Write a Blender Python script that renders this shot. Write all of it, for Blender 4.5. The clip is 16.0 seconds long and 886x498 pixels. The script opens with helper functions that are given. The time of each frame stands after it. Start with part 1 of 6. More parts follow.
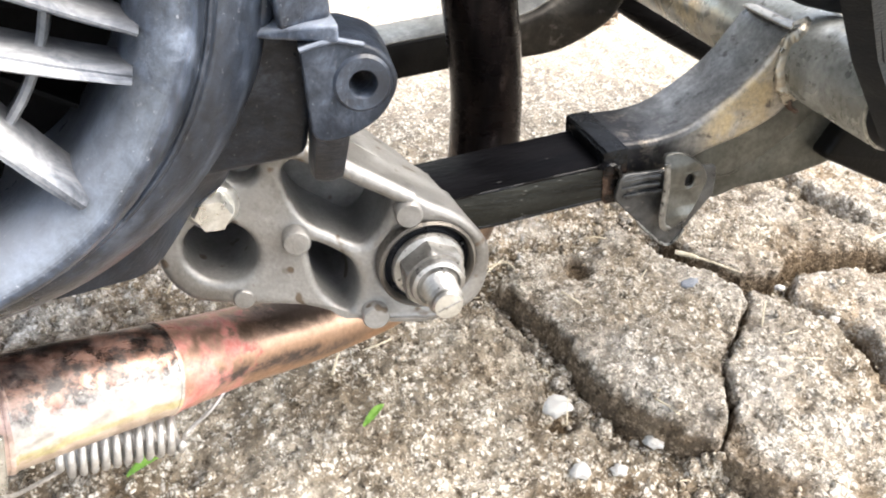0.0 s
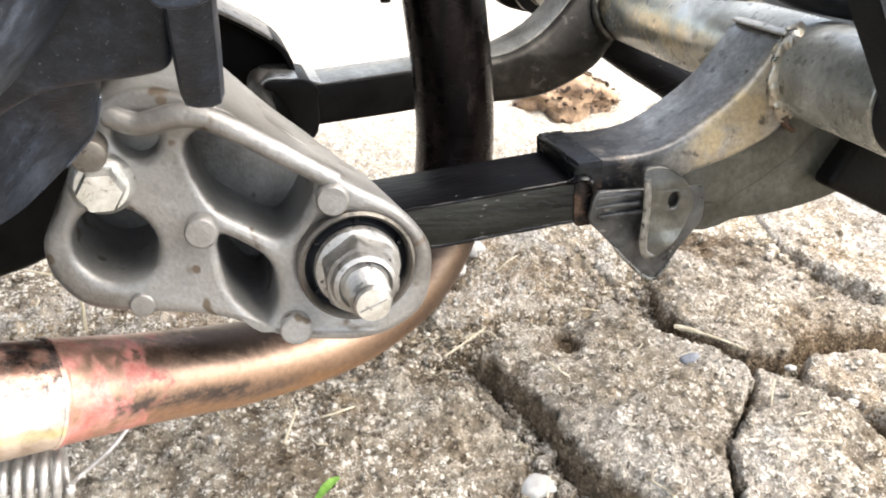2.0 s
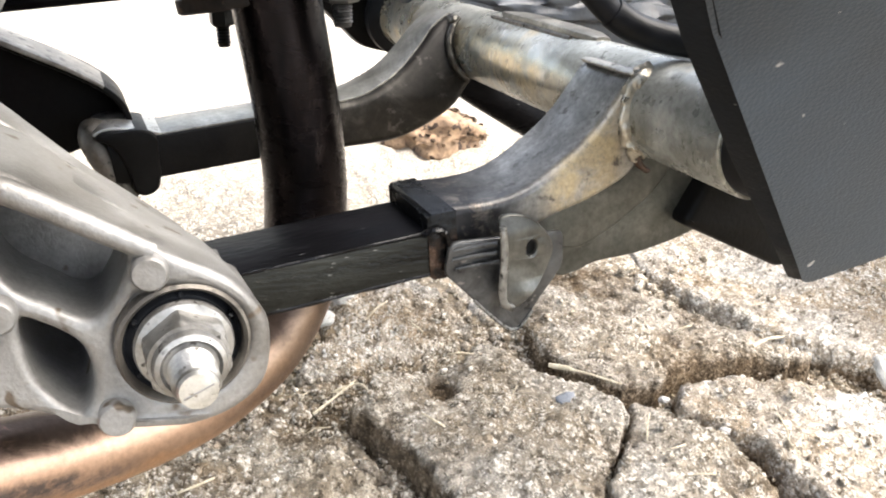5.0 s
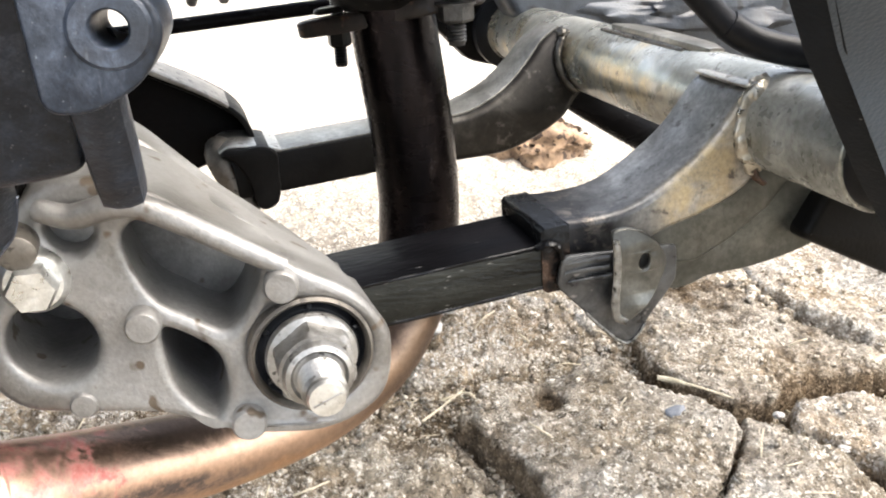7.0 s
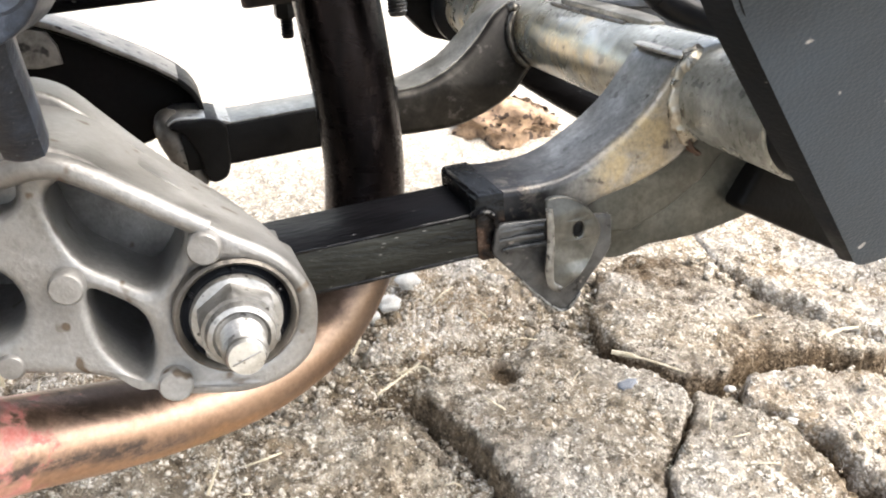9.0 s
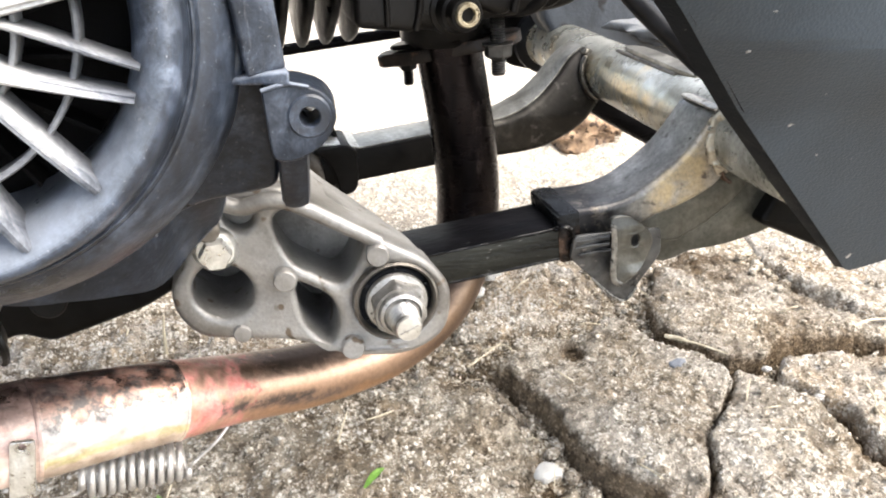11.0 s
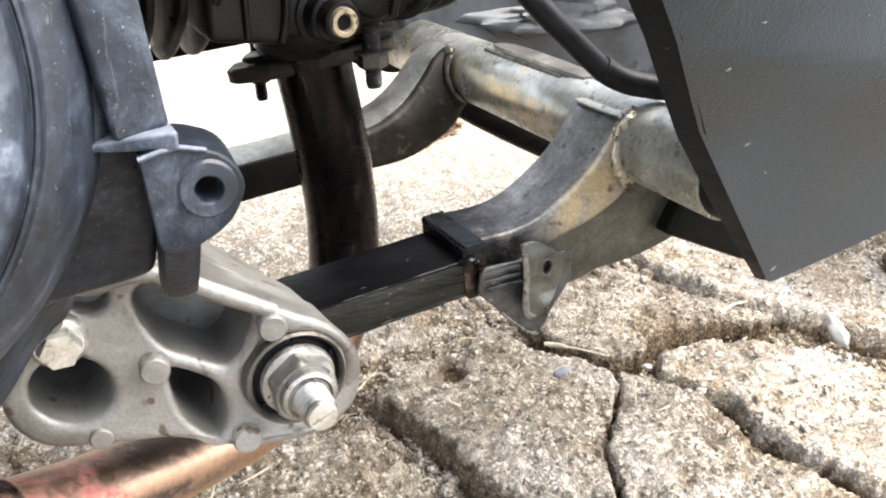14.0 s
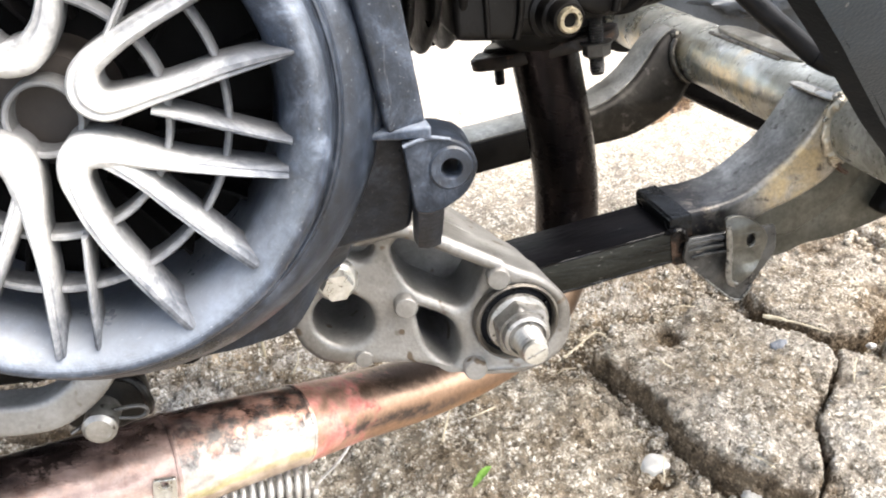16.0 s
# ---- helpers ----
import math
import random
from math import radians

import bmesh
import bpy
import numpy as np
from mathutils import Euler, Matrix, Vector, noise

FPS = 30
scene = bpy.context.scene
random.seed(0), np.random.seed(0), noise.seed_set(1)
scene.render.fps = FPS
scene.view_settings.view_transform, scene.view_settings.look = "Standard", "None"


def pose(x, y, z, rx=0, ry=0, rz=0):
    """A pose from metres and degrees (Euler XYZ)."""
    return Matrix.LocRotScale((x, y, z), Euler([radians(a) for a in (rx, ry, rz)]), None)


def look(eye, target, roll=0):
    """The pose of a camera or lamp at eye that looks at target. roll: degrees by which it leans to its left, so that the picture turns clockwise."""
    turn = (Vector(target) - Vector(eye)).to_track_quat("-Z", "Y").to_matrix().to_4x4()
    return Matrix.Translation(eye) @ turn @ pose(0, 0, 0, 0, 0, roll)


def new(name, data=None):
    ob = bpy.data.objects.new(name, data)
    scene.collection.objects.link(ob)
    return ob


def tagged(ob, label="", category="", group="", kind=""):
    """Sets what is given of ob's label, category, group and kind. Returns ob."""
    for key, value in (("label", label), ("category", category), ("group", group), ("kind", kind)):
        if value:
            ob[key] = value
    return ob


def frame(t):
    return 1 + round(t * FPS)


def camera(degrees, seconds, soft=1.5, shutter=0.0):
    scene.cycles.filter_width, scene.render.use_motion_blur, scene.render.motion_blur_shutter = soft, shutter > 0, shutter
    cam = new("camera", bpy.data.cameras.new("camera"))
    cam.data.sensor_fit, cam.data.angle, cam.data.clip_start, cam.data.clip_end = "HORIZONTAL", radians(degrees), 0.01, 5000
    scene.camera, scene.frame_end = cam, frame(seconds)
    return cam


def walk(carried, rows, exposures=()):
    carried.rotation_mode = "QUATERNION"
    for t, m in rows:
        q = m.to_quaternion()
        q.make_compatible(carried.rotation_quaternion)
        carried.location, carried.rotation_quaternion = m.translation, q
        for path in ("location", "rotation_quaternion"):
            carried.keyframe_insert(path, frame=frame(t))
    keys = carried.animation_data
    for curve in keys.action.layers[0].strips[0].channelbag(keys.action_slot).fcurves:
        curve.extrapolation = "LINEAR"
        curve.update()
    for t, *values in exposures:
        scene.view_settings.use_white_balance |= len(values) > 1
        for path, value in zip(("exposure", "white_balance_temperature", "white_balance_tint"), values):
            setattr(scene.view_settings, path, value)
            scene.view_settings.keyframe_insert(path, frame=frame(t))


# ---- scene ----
cam = camera(53.89, 16.0, 2.0)
# seconds; x, y, z in metres; turns about x, y, z in degrees
ROWS = [
    (0, -0.07205, -0.20433, 0.37069, 50.893, -5.176, -15.972),
    (0.5, -0.04256, -0.22531, 0.38544, 52.377, -6.025, -17.621),
    (1, -0.04589, -0.21839, 0.38003, 52.579, -6.337, -17.978),
    (1.5, -0.04841, -0.21207, 0.37415, 54.341, -5.824, -16.383),
    (2, -0.04058, -0.19901, 0.31726, 58.909, -5.527, -14.406),
    (2.5, -0.02857, -0.19371, 0.30084, 60.929, -5.444, -14.931),
    (3, -0.02119, -0.18938, 0.30347, 60.630, -5.411, -16.698),
    (3.5, -0.02254, -0.18395, 0.30609, 59.788, -6.313, -19.103),
    (4, -0.02525, -0.18320, 0.31431, 59.854, -7.303, -21.708),
    (4.2, -0.02301, -0.18263, 0.31451, 60.467, -7.394, -22.559),
    (6.3, -0.02822, -0.18252, 0.31914, 62.054, -5.182, -20.933),
    (6.5, -0.02974, -0.18273, 0.31902, 61.960, -5.003, -20.136),
    (7, -0.02944, -0.18504, 0.32025, 61.846, -3.790, -16.550),
    (7.5, -0.01906, -0.19481, 0.31329, 61.463, -2.187, -10.855),
    (8, -0.01225, -0.19838, 0.31390, 61.507, -1.734, -8.098),
    (8.5, -0.00825, -0.19346, 0.31518, 61.219, -3.517, -13.674),
    (8.7, -0.00981, -0.19222, 0.31478, 61.158, -4.391, -17.524),
    (10.8, -0.06356, -0.26674, 0.37345, 60.020, -3.390, -15.849),
    (11, -0.05947, -0.27288, 0.37428, 59.805, -3.001, -13.769),
    (11.5, -0.04569, -0.27852, 0.36966, 59.819, -2.153, -10.303),
    (12, -0.04394, -0.27597, 0.36945, 59.600, -2.073, -11.232),
    (12.5, -0.05092, -0.27498, 0.37770, 59.222, -3.192, -15.773),
    (13, -0.05610, -0.26767, 0.38242, 59.109, -3.715, -21.157),
    (13.5, -0.06583, -0.22261, 0.37070, 59.337, -4.252, -25.072),
    (14, -0.07075, -0.20604, 0.36525, 59.601, -4.971, -26.626),
    (14.5, -0.06899, -0.21511, 0.37385, 59.927, -4.848, -27.480),
    (15, -0.06993, -0.21968, 0.37846, 59.831, -4.010, -26.379),
    (15.5, -0.07536, -0.23265, 0.38075, 58.522, -0.847, -18.799),
    (16, -0.08040, -0.25238, 0.39262, 57.093, 1.343, -12.261),
]
walk(cam, [(t, pose(x, y, z, rx, ry, rz)) for t, x, y, z, rx, ry, rz in ROWS], [(0.0, 2.46, 6740, 10), (16.0, 2.46, 6740, 10)])


# ---------------------------------------------------------------- light
SUN_HEIGHT, SUN_TURN = 58.0, 115.0
world = bpy.data.worlds.new("sky")
scene.world = world
world.use_nodes = True
wn = world.node_tree
wn.nodes.clear()
sky = wn.nodes.new("ShaderNodeTexSky")
sky.sky_type = "NISHITA"
sky.sun_disc = False
sky.sun_elevation = radians(SUN_HEIGHT)
sky.sun_rotation = radians(SUN_TURN)
sky.dust_density = 2.5
back = wn.nodes.new("ShaderNodeBackground")
back.inputs["Strength"].default_value = 0.15
wout = wn.nodes.new("ShaderNodeOutputWorld")
haze = wn.nodes.new("ShaderNodeHueSaturation")
haze.inputs["Saturation"].default_value = 0.55
wn.links.new(sky.outputs[0], haze.inputs["Color"])
wn.links.new(haze.outputs[0], back.inputs["Color"])
wn.links.new(back.outputs[0], wout.inputs["Surface"])
sun = new("sun", bpy.data.lights.new("sun", "SUN"))
sun.data.energy, sun.data.angle, sun.data.color = 1.9, radians(60), (1.0, 0.95, 0.88)
toward = Vector((math.sin(radians(SUN_TURN)) * math.cos(radians(SUN_HEIGHT)), math.cos(radians(SUN_TURN)) * math.cos(radians(SUN_HEIGHT)), math.sin(radians(SUN_HEIGHT))))
sun.matrix_world = look(toward * 10, (0, 0, 0))


# ---------------------------------------------------------------- materials
def nodes_of(name, rough=0.5, metal=0.0):
    m = bpy.data.materials.new(name)
    m.use_nodes = True
    nt = m.node_tree
    b = nt.nodes["Principled BSDF"]
    b.inputs["Roughness"].default_value, b.inputs["Metallic"].default_value = rough, metal
    return m, nt, b


def coord(nt, scale=(1, 1, 1)):
    c = nt.nodes.new("ShaderNodeTexCoord")
    mp = nt.nodes.new("ShaderNodeMapping")
    mp.inputs["Scale"].default_value = scale
    nt.links.new(c.outputs["Object"], mp.inputs["Vector"])
    return mp.outputs["Vector"]


def noise_of(nt, vec, scale, detail=4.0, rough=0.6, warp=0.0):
    n = nt.nodes.new("ShaderNodeTexNoise")
    n.inputs["Scale"].default_value, n.inputs["Detail"].default_value = scale, detail
    n.inputs["Roughness"].default_value, n.inputs["Distortion"].default_value = rough, warp
    nt.links.new(vec, n.inputs["Vector"])
    return n.outputs["Fac"]


def ramp(nt, fac, *stops):
    r = nt.nodes.new("ShaderNodeValToRGB")
    e = r.color_ramp.elements
    while len(e) < len(stops):
        e.new(0.5)
    for el, (p, c) in zip(e, stops):
        el.position = p
        el.color = (*c, 1) if isinstance(c, tuple) else (c, c, c, 1)
    nt.links.new(fac, r.inputs["Fac"])
    return r.outputs["Color"]


def mix(nt, fac, a, b, mode="MIX"):
    n = nt.nodes.new("ShaderNodeMix")
    n.data_type, n.blend_type = "RGBA", mode
    for sock, v in ((n.inputs["Factor"], fac), (n.inputs["A"], a), (n.inputs["B"], b)):
        if isinstance(v, (int, float)):
            sock.default_value = v
        elif isinstance(v, tuple):
            sock.default_value = (*v, 1)
        else:
            nt.links.new(v, sock)
    return n.outputs["Result"]


def sums(nt, op, a, b):
    n = nt.nodes.new("ShaderNodeMath")
    n.operation = op
    for k, v in enumerate((a, b)):
        if isinstance(v, (int, float)):
            n.inputs[k].default_value = v
        else:
            nt.links.new(v, n.inputs[k])
    return n.outputs[0]


def bump(nt, b, height, strength, distance):
    n = nt.nodes.new("ShaderNodeBump")
    n.inputs["Strength"].default_value, n.inputs["Distance"].default_value = strength, distance
    nt.links.new(height, n.inputs["Height"])
    nt.links.new(n.outputs["Normal"], b.inputs["Normal"])


def axis_of(nt, axis):
    c = nt.nodes.new("ShaderNodeTexCoord")
    sep = nt.nodes.new("ShaderNodeSeparateXYZ")
    nt.links.new(c.outputs["Object"], sep.inputs[0])
    return sep.outputs[axis]


def between(nt, v, lo, hi):
    n = nt.nodes.new("ShaderNodeMapRange")
    n.inputs["From Min"].default_value, n.inputs["From Max"].default_value = lo, hi
    nt.links.new(v, n.inputs["Value"])
    return n.outputs[0]


def worn(name, low, high, rough, metal, scale=60, spots=None, spot_size=140, spot_at=0.66, grain=400, relief=0.0003, stretch=(1, 1, 1), rough_var=0.15, gloss=0.5):
    """Two-scale surface: broad stains between two colours, fine grain, optional dark or pale specks."""
    m, nt, b = nodes_of(name, rough, metal)
    b.inputs["Specular IOR Level"].default_value = gloss
    v = coord(nt, stretch)
    broad = noise_of(nt, v, scale, 6, 0.65, 0.4)
    col = ramp(nt, broad, (0.3, low), (0.7, high))
    fine = noise_of(nt, v, grain, 3)
    col = mix(nt, 0.25, col, ramp(nt, fine, (0.3, 0.25), (0.7, 1.0)), "MULTIPLY")
    if spots:
        sp = noise_of(nt, v, spot_size, 2, 0.5)
        col = mix(nt, ramp(nt, sp, (spot_at, 0.0), (spot_at + 0.05, 1.0)), col, spots)
    nt.links.new(col, b.inputs["Base Color"])
    nt.links.new(ramp(nt, broad, (0.3, max(0.05, rough - rough_var)), (0.7, min(1.0, rough + rough_var))), b.inputs["Roughness"])
    bump(nt, b, sums(nt, "ADD", fine, broad), 0.35, relief)
    return m


def dusty_black(name, dust=1.0, gloss=0.45, speckle=0.5, sky_lit=0.0):
    """Dark navy plastic, blotched with pale dust, peppered with fine specks and scuffed with scratches; the last value
    paints upward faces paler, as if sky-lit.
    """
    m, nt, b = nodes_of(name, 0.36)
    v = coord(nt)
    broad = noise_of(nt, v, 24, 9, 0.74, 0.8)
    col = ramp(nt, broad, (0.34, (0.005, 0.0062, 0.0085)), (0.54, (0.018 * dust, 0.0235 * dust, 0.034 * dust)), (0.76, (0.092 * dust, 0.108 * dust, 0.138 * dust)))
    mottle = noise_of(nt, v, 190, 6, 0.75, 0.3)
    col = mix(nt, 0.8, col, ramp(nt, mottle, (0.36, 0.40), (0.52, 0.95), (0.66, 1.7)), "MULTIPLY")
    scratch = sums(nt, "MULTIPLY", ramp(nt, noise_of(nt, coord(nt, (60, 60, 5)), 9, 3, 0.6, 1.2), (0.64, 0.0), (0.72, 1.0)), ramp(nt, noise_of(nt, v, 30, 3), (0.5, 0.0), (0.66, 0.22)))
    col = mix(nt, scratch, col, (0.24, 0.25, 0.27))
    # paler colour by upward tilt stands in for sky light; mottling breaks its edge
    if sky_lit:
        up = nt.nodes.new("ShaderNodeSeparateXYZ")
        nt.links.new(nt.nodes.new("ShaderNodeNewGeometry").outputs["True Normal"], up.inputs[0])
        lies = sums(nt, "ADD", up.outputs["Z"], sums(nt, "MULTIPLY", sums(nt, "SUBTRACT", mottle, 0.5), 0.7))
        col = mix(nt, ramp(nt, lies, (0.10, 0.0), (0.75, sky_lit)), col, (0.29, 0.315, 0.355))
    speck = ramp(nt, noise_of(nt, v, 1100, 3, 0.6), (0.66, 0.0), (0.76, speckle))
    col = mix(nt, speck, col, (0.34, 0.35, 0.37))
    nt.links.new(col, b.inputs["Base Color"])
    nt.links.new(ramp(nt, noise_of(nt, v, 45, 5, 0.6), (0.3, 0.26), (0.7, 0.50)), b.inputs["Roughness"])
    b.inputs["Specular IOR Level"].default_value = gloss
    bump(nt, b, sums(nt, "ADD", mottle, noise_of(nt, v, 500, 4, 0.6)), 0.35, 0.0005)
    return m


def grille_dust(name):
    """Dark plastic under pale dust that lies thick round the hub and thins out towards the rim; the colour darkens with
    depth behind the crowns.
    """
    m, nt, b = nodes_of(name, 0.5)
    v = coord(nt)
    c = nt.nodes.new("ShaderNodeVectorMath")
    c.operation = "DISTANCE"
    flat = coord(nt, (1, 0, 1))
    nt.links.new(flat, c.inputs[0])
    c.inputs[1].default_value = (-0.128, 0.0, 0.118)
    rub = noise_of(nt, v, 110, 6, 0.72, 0.6)
    thin = sums(nt, "ADD", c.outputs["Value"], sums(nt, "MULTIPLY", sums(nt, "SUBTRACT", rub, 0.5), 0.060))
    col = ramp(nt, between(nt, thin, 0.012, 0.056), (0.10, (0.50, 0.495, 0.48)), (0.50, (0.31, 0.315, 0.325)), (0.80, (0.12, 0.130, 0.150)), (0.98, (0.042, 0.049, 0.062)))
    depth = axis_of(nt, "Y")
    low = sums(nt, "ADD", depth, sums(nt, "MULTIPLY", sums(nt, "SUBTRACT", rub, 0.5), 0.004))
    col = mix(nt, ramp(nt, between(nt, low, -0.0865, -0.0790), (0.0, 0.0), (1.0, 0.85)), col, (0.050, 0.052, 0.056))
    col = mix(nt, 0.5, col, ramp(nt, noise_of(nt, v, 600, 3), (0.3, 0.4), (0.7, 1.0)), "MULTIPLY")
    nt.links.new(col, b.inputs["Base Color"])
    nt.links.new(ramp(nt, rub, (0.3, 0.35), (0.7, 0.6)), b.inputs["Roughness"])
    bump(nt, b, noise_of(nt, v, 350, 4), 0.4, 0.0005)
    return m


M = {}
M["cast"] = worn("cast_aluminium", (0.100, 0.093, 0.083), (0.325, 0.319, 0.307), 0.50, 0.66, 26, (0.105, 0.083, 0.062), 110, 0.655, 700, 0.0007, rough_var=0.14)
M["steel"] = worn("zinc_steel", (0.42, 0.42, 0.40), (0.72, 0.72, 0.69), 0.36, 0.9, 160, (0.25, 0.23, 0.2), 300, 0.66, 900, 0.0004)
M["ring_steel"] = worn("dull_ring_steel", (0.07, 0.062, 0.053), (0.17, 0.155, 0.135), 0.55, 0.7, 110, (0.05, 0.045, 0.04), 260, 0.62, 700, 0.0004)
M["nut_steel"] = worn("worn_nut_steel", (0.16, 0.155, 0.145), (0.42, 0.41, 0.39), 0.46, 0.85, 110, (0.07, 0.065, 0.06), 260, 0.62, 700, 0.0006)
M["black_plastic"] = dusty_black("black_plastic", 0.75, 0.22, 0.35)
M["rim_plastic"] = dusty_black("dusty_rim_plastic", 1.05, 0.38, 0.5)
M["pale_rim"] = dusty_black("sky_lit_rim_dust", 1.9, 0.45, 0.5, 0.36)
M["hub_brown"] = worn("hub_brown", (0.020, 0.015, 0.012), (0.055, 0.044, 0.036), 0.7, 0.0, 60, None)
M["splash"] = worn("dried_splash", (0.05, 0.05, 0.05), (0.26, 0.26, 0.25), 0.8, 0.0, 300, None)
M["dusty_plastic"] = grille_dust("dusty_plastic")
M["black_paint"] = worn("black_paint", (0.002, 0.002, 0.0025), (0.009, 0.009, 0.010), 0.30, 0.0, 55, (0.085, 0.085, 0.085), 190, 0.70, 500, 0.0009, (0.4, 1, 1), gloss=0.03)
M["wet_paint"] = worn("thick_black_paint", (0.002, 0.002, 0.002), (0.006, 0.006, 0.007), 0.24, 0.0, 80, None, grain=130, relief=0.0012, rough_var=0.12, gloss=0.18)
M["engine_black"] = worn("engine_black", (0.0022, 0.0021, 0.0021), (0.0085, 0.0078, 0.0074), 0.36, 0.1, 50, (0.07, 0.06, 0.05), 180, 0.72, 500, 0.0005, gloss=0.17)
M["case_black"] = worn("case_black", (0.002, 0.002, 0.002), (0.008, 0.0075, 0.007), 0.5, 0.0, 50, (0.05, 0.045, 0.04), 180, 0.74, 500, 0.0005, gloss=0.08)
M["rubber"] = worn("rubber", (0.0024, 0.0028, 0.0034), (0.009, 0.010, 0.0125), 0.45, 0.0, 60, None, grain=600, gloss=0.18)
M["fender"] = worn("fender_rubber", (0.012, 0.015, 0.020), (0.075, 0.088, 0.107), 0.42, 0.0, 26, (0.012, 0.012, 0.014), 70, 0.62, 500, 0.0010)
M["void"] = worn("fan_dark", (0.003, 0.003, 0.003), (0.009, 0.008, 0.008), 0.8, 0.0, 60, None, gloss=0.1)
M["spring"] = worn("spring_wire", (0.30, 0.285, 0.265), (0.56, 0.545, 0.52), 0.50, 0.7, 300, None)
M["brass"] = worn("brass_ring", (0.42, 0.36, 0.25), (0.62, 0.56, 0.42), 0.4, 0.85, 250, (0.1, 0.08, 0.05), 500, 0.62)
M["leaf"] = worn("leaf_green", (0.16, 0.36, 0.05), (0.34, 0.58, 0.12), 0.5, 0.0, 120, None)
M["straw"] = worn("straw", (0.36, 0.30, 0.20), (0.60, 0.53, 0.40), 0.8, 0.0, 200, None)
M["pebble"] = worn("pale_pebble", (0.30, 0.285, 0.26), (0.60, 0.585, 0.55), 0.9, 0.0, 160, (0.20, 0.17, 0.13), 200, 0.60, 400, 0.0015)
M["chip"] = worn("bluish_chip", (0.11, 0.12, 0.14), (0.22, 0.23, 0.25), 0.9, 0.0, 120, (0.3, 0.29, 0.27), 200, 0.66)
M["dead_leaf"] = worn("dead_leaves", (0.075, 0.040, 0.022), (0.44, 0.30, 0.19), 0.85, 0.0, 75, (0.035, 0.02, 0.012), 130, 0.56, 300, 0.002)


def step_of(nt, v, at, soft):
    """0 below, 1 above, over a soft edge."""
    return between(nt, v, at - soft, at + soft)


def zinc(name, gold_amount, tint=None, streaked=False, tones=((0.12, 0.117, 0.110), (0.25, 0.245, 0.232), (0.44, 0.435, 0.415)), painted=None):
    """Grey plated steel with patches of yellow passivation and dark burnt specks; tint: a stretch of x with a golden heat tint on the outer side."""
    m, nt, b = nodes_of(name, 0.42, 0.58 if streaked else 0.72)
    v = coord(nt)
    broad = noise_of(nt, v, 42, 6, 0.65, 0.6)
    grey = ramp(nt, broad, (0.28, tones[0]), (0.5, tones[1]), (0.72, tones[2]))
    gold = ramp(nt, noise_of(nt, v, 26, 4, 0.55, 0.3), (0.62 - gold_amount, 0.0), (0.80 - gold_amount, 1.0))
    if tint:
        x, y = axis_of(nt, "X"), axis_of(nt, "Y")
        wob = sums(nt, "MULTIPLY", sums(nt, "SUBTRACT", broad, 0.5), 0.02)
        x = sums(nt, "ADD", x, wob)
        place = sums(nt, "MULTIPLY", ramp(nt, between(nt, x, tint[0] - 0.01, tint[0] + 0.01), (0.2, 0.0), (0.8, 1.0)), ramp(nt, between(nt, x, tint[1] - 0.012, tint[1] + 0.012), (0.2, 1.0), (0.8, 0.0)))
        side = ramp(nt, between(nt, y, 0.0515, 0.0560), (0.2, 1.0), (0.8, 0.0))
        gold = sums(nt, "MAXIMUM", gold, sums(nt, "MULTIPLY", sums(nt, "MULTIPLY", place, side), ramp(nt, noise_of(nt, v, 75, 6, 0.7, 0.5), (0.38, 0.15), (0.60, 0.80))))
    if streaked:
        strip = sums(nt, "MULTIPLY", ramp(nt, between(nt, axis_of(nt, "Z"), 0.028, 0.060), (0.0, 0.0), (0.35, 1.0), (0.65, 1.0), (1.0, 0.0)), step_of(nt, axis_of(nt, "Y"), 0.110, 0.020))
        gold = sums(nt, "MAXIMUM", gold, sums(nt, "MULTIPLY", strip, ramp(nt, noise_of(nt, v, 60, 5, 0.65), (0.42, 0.0), (0.56, 0.65))))
    col = mix(nt, gold, grey, (0.52, 0.415, 0.245))
    fine = noise_of(nt, v, 480, 4, 0.7)
    col = mix(nt, 0.55, col, ramp(nt, fine, (0.32, 0.35), (0.62, 1.0)), "MULTIPLY")
    dark = ramp(nt, noise_of(nt, v, 110, 5, 0.7), (0.60, 0.0), (0.68, 0.9))
    col = mix(nt, dark, col, (0.06, 0.055, 0.05))
    if streaked:
        runs = noise_of(nt, coord(nt, (0.8, 1.5, 0.8)), 85, 6, 0.74, 0.5)
        col = mix(nt, ramp(nt, runs, (0.615, 0.0), (0.655, 0.88)), col, (0.055, 0.048, 0.038))
    if painted:
        over = sums(nt, "ADD", axis_of(nt, "X"), sums(nt, "MULTIPLY", sums(nt, "SUBTRACT", noise_of(nt, v, 90, 5, 0.7), 0.5), 0.035))
        burnt = mix(nt, ramp(nt, noise_of(nt, v, 120, 6, 0.75, 0.5), (0.54, 0.0), (0.66, 0.85)), (0.012, 0.012, 0.014), (0.17, 0.145, 0.120))
        col = mix(nt, ramp(nt, between(nt, over, painted[0], painted[1]), (0.1, 0.96), (0.9, 0.0)), col, burnt)
    nt.links.new(col, b.inputs["Base Color"])
    nt.links.new(ramp(nt, noise_of(nt, v, 70, 4), (0.3, 0.20 if streaked else 0.30), (0.7, 0.40 if streaked else 0.54)), b.inputs["Roughness"])
    bump(nt, b, noise_of(nt, v, 220, 5), 0.3, 0.0004)
    return m


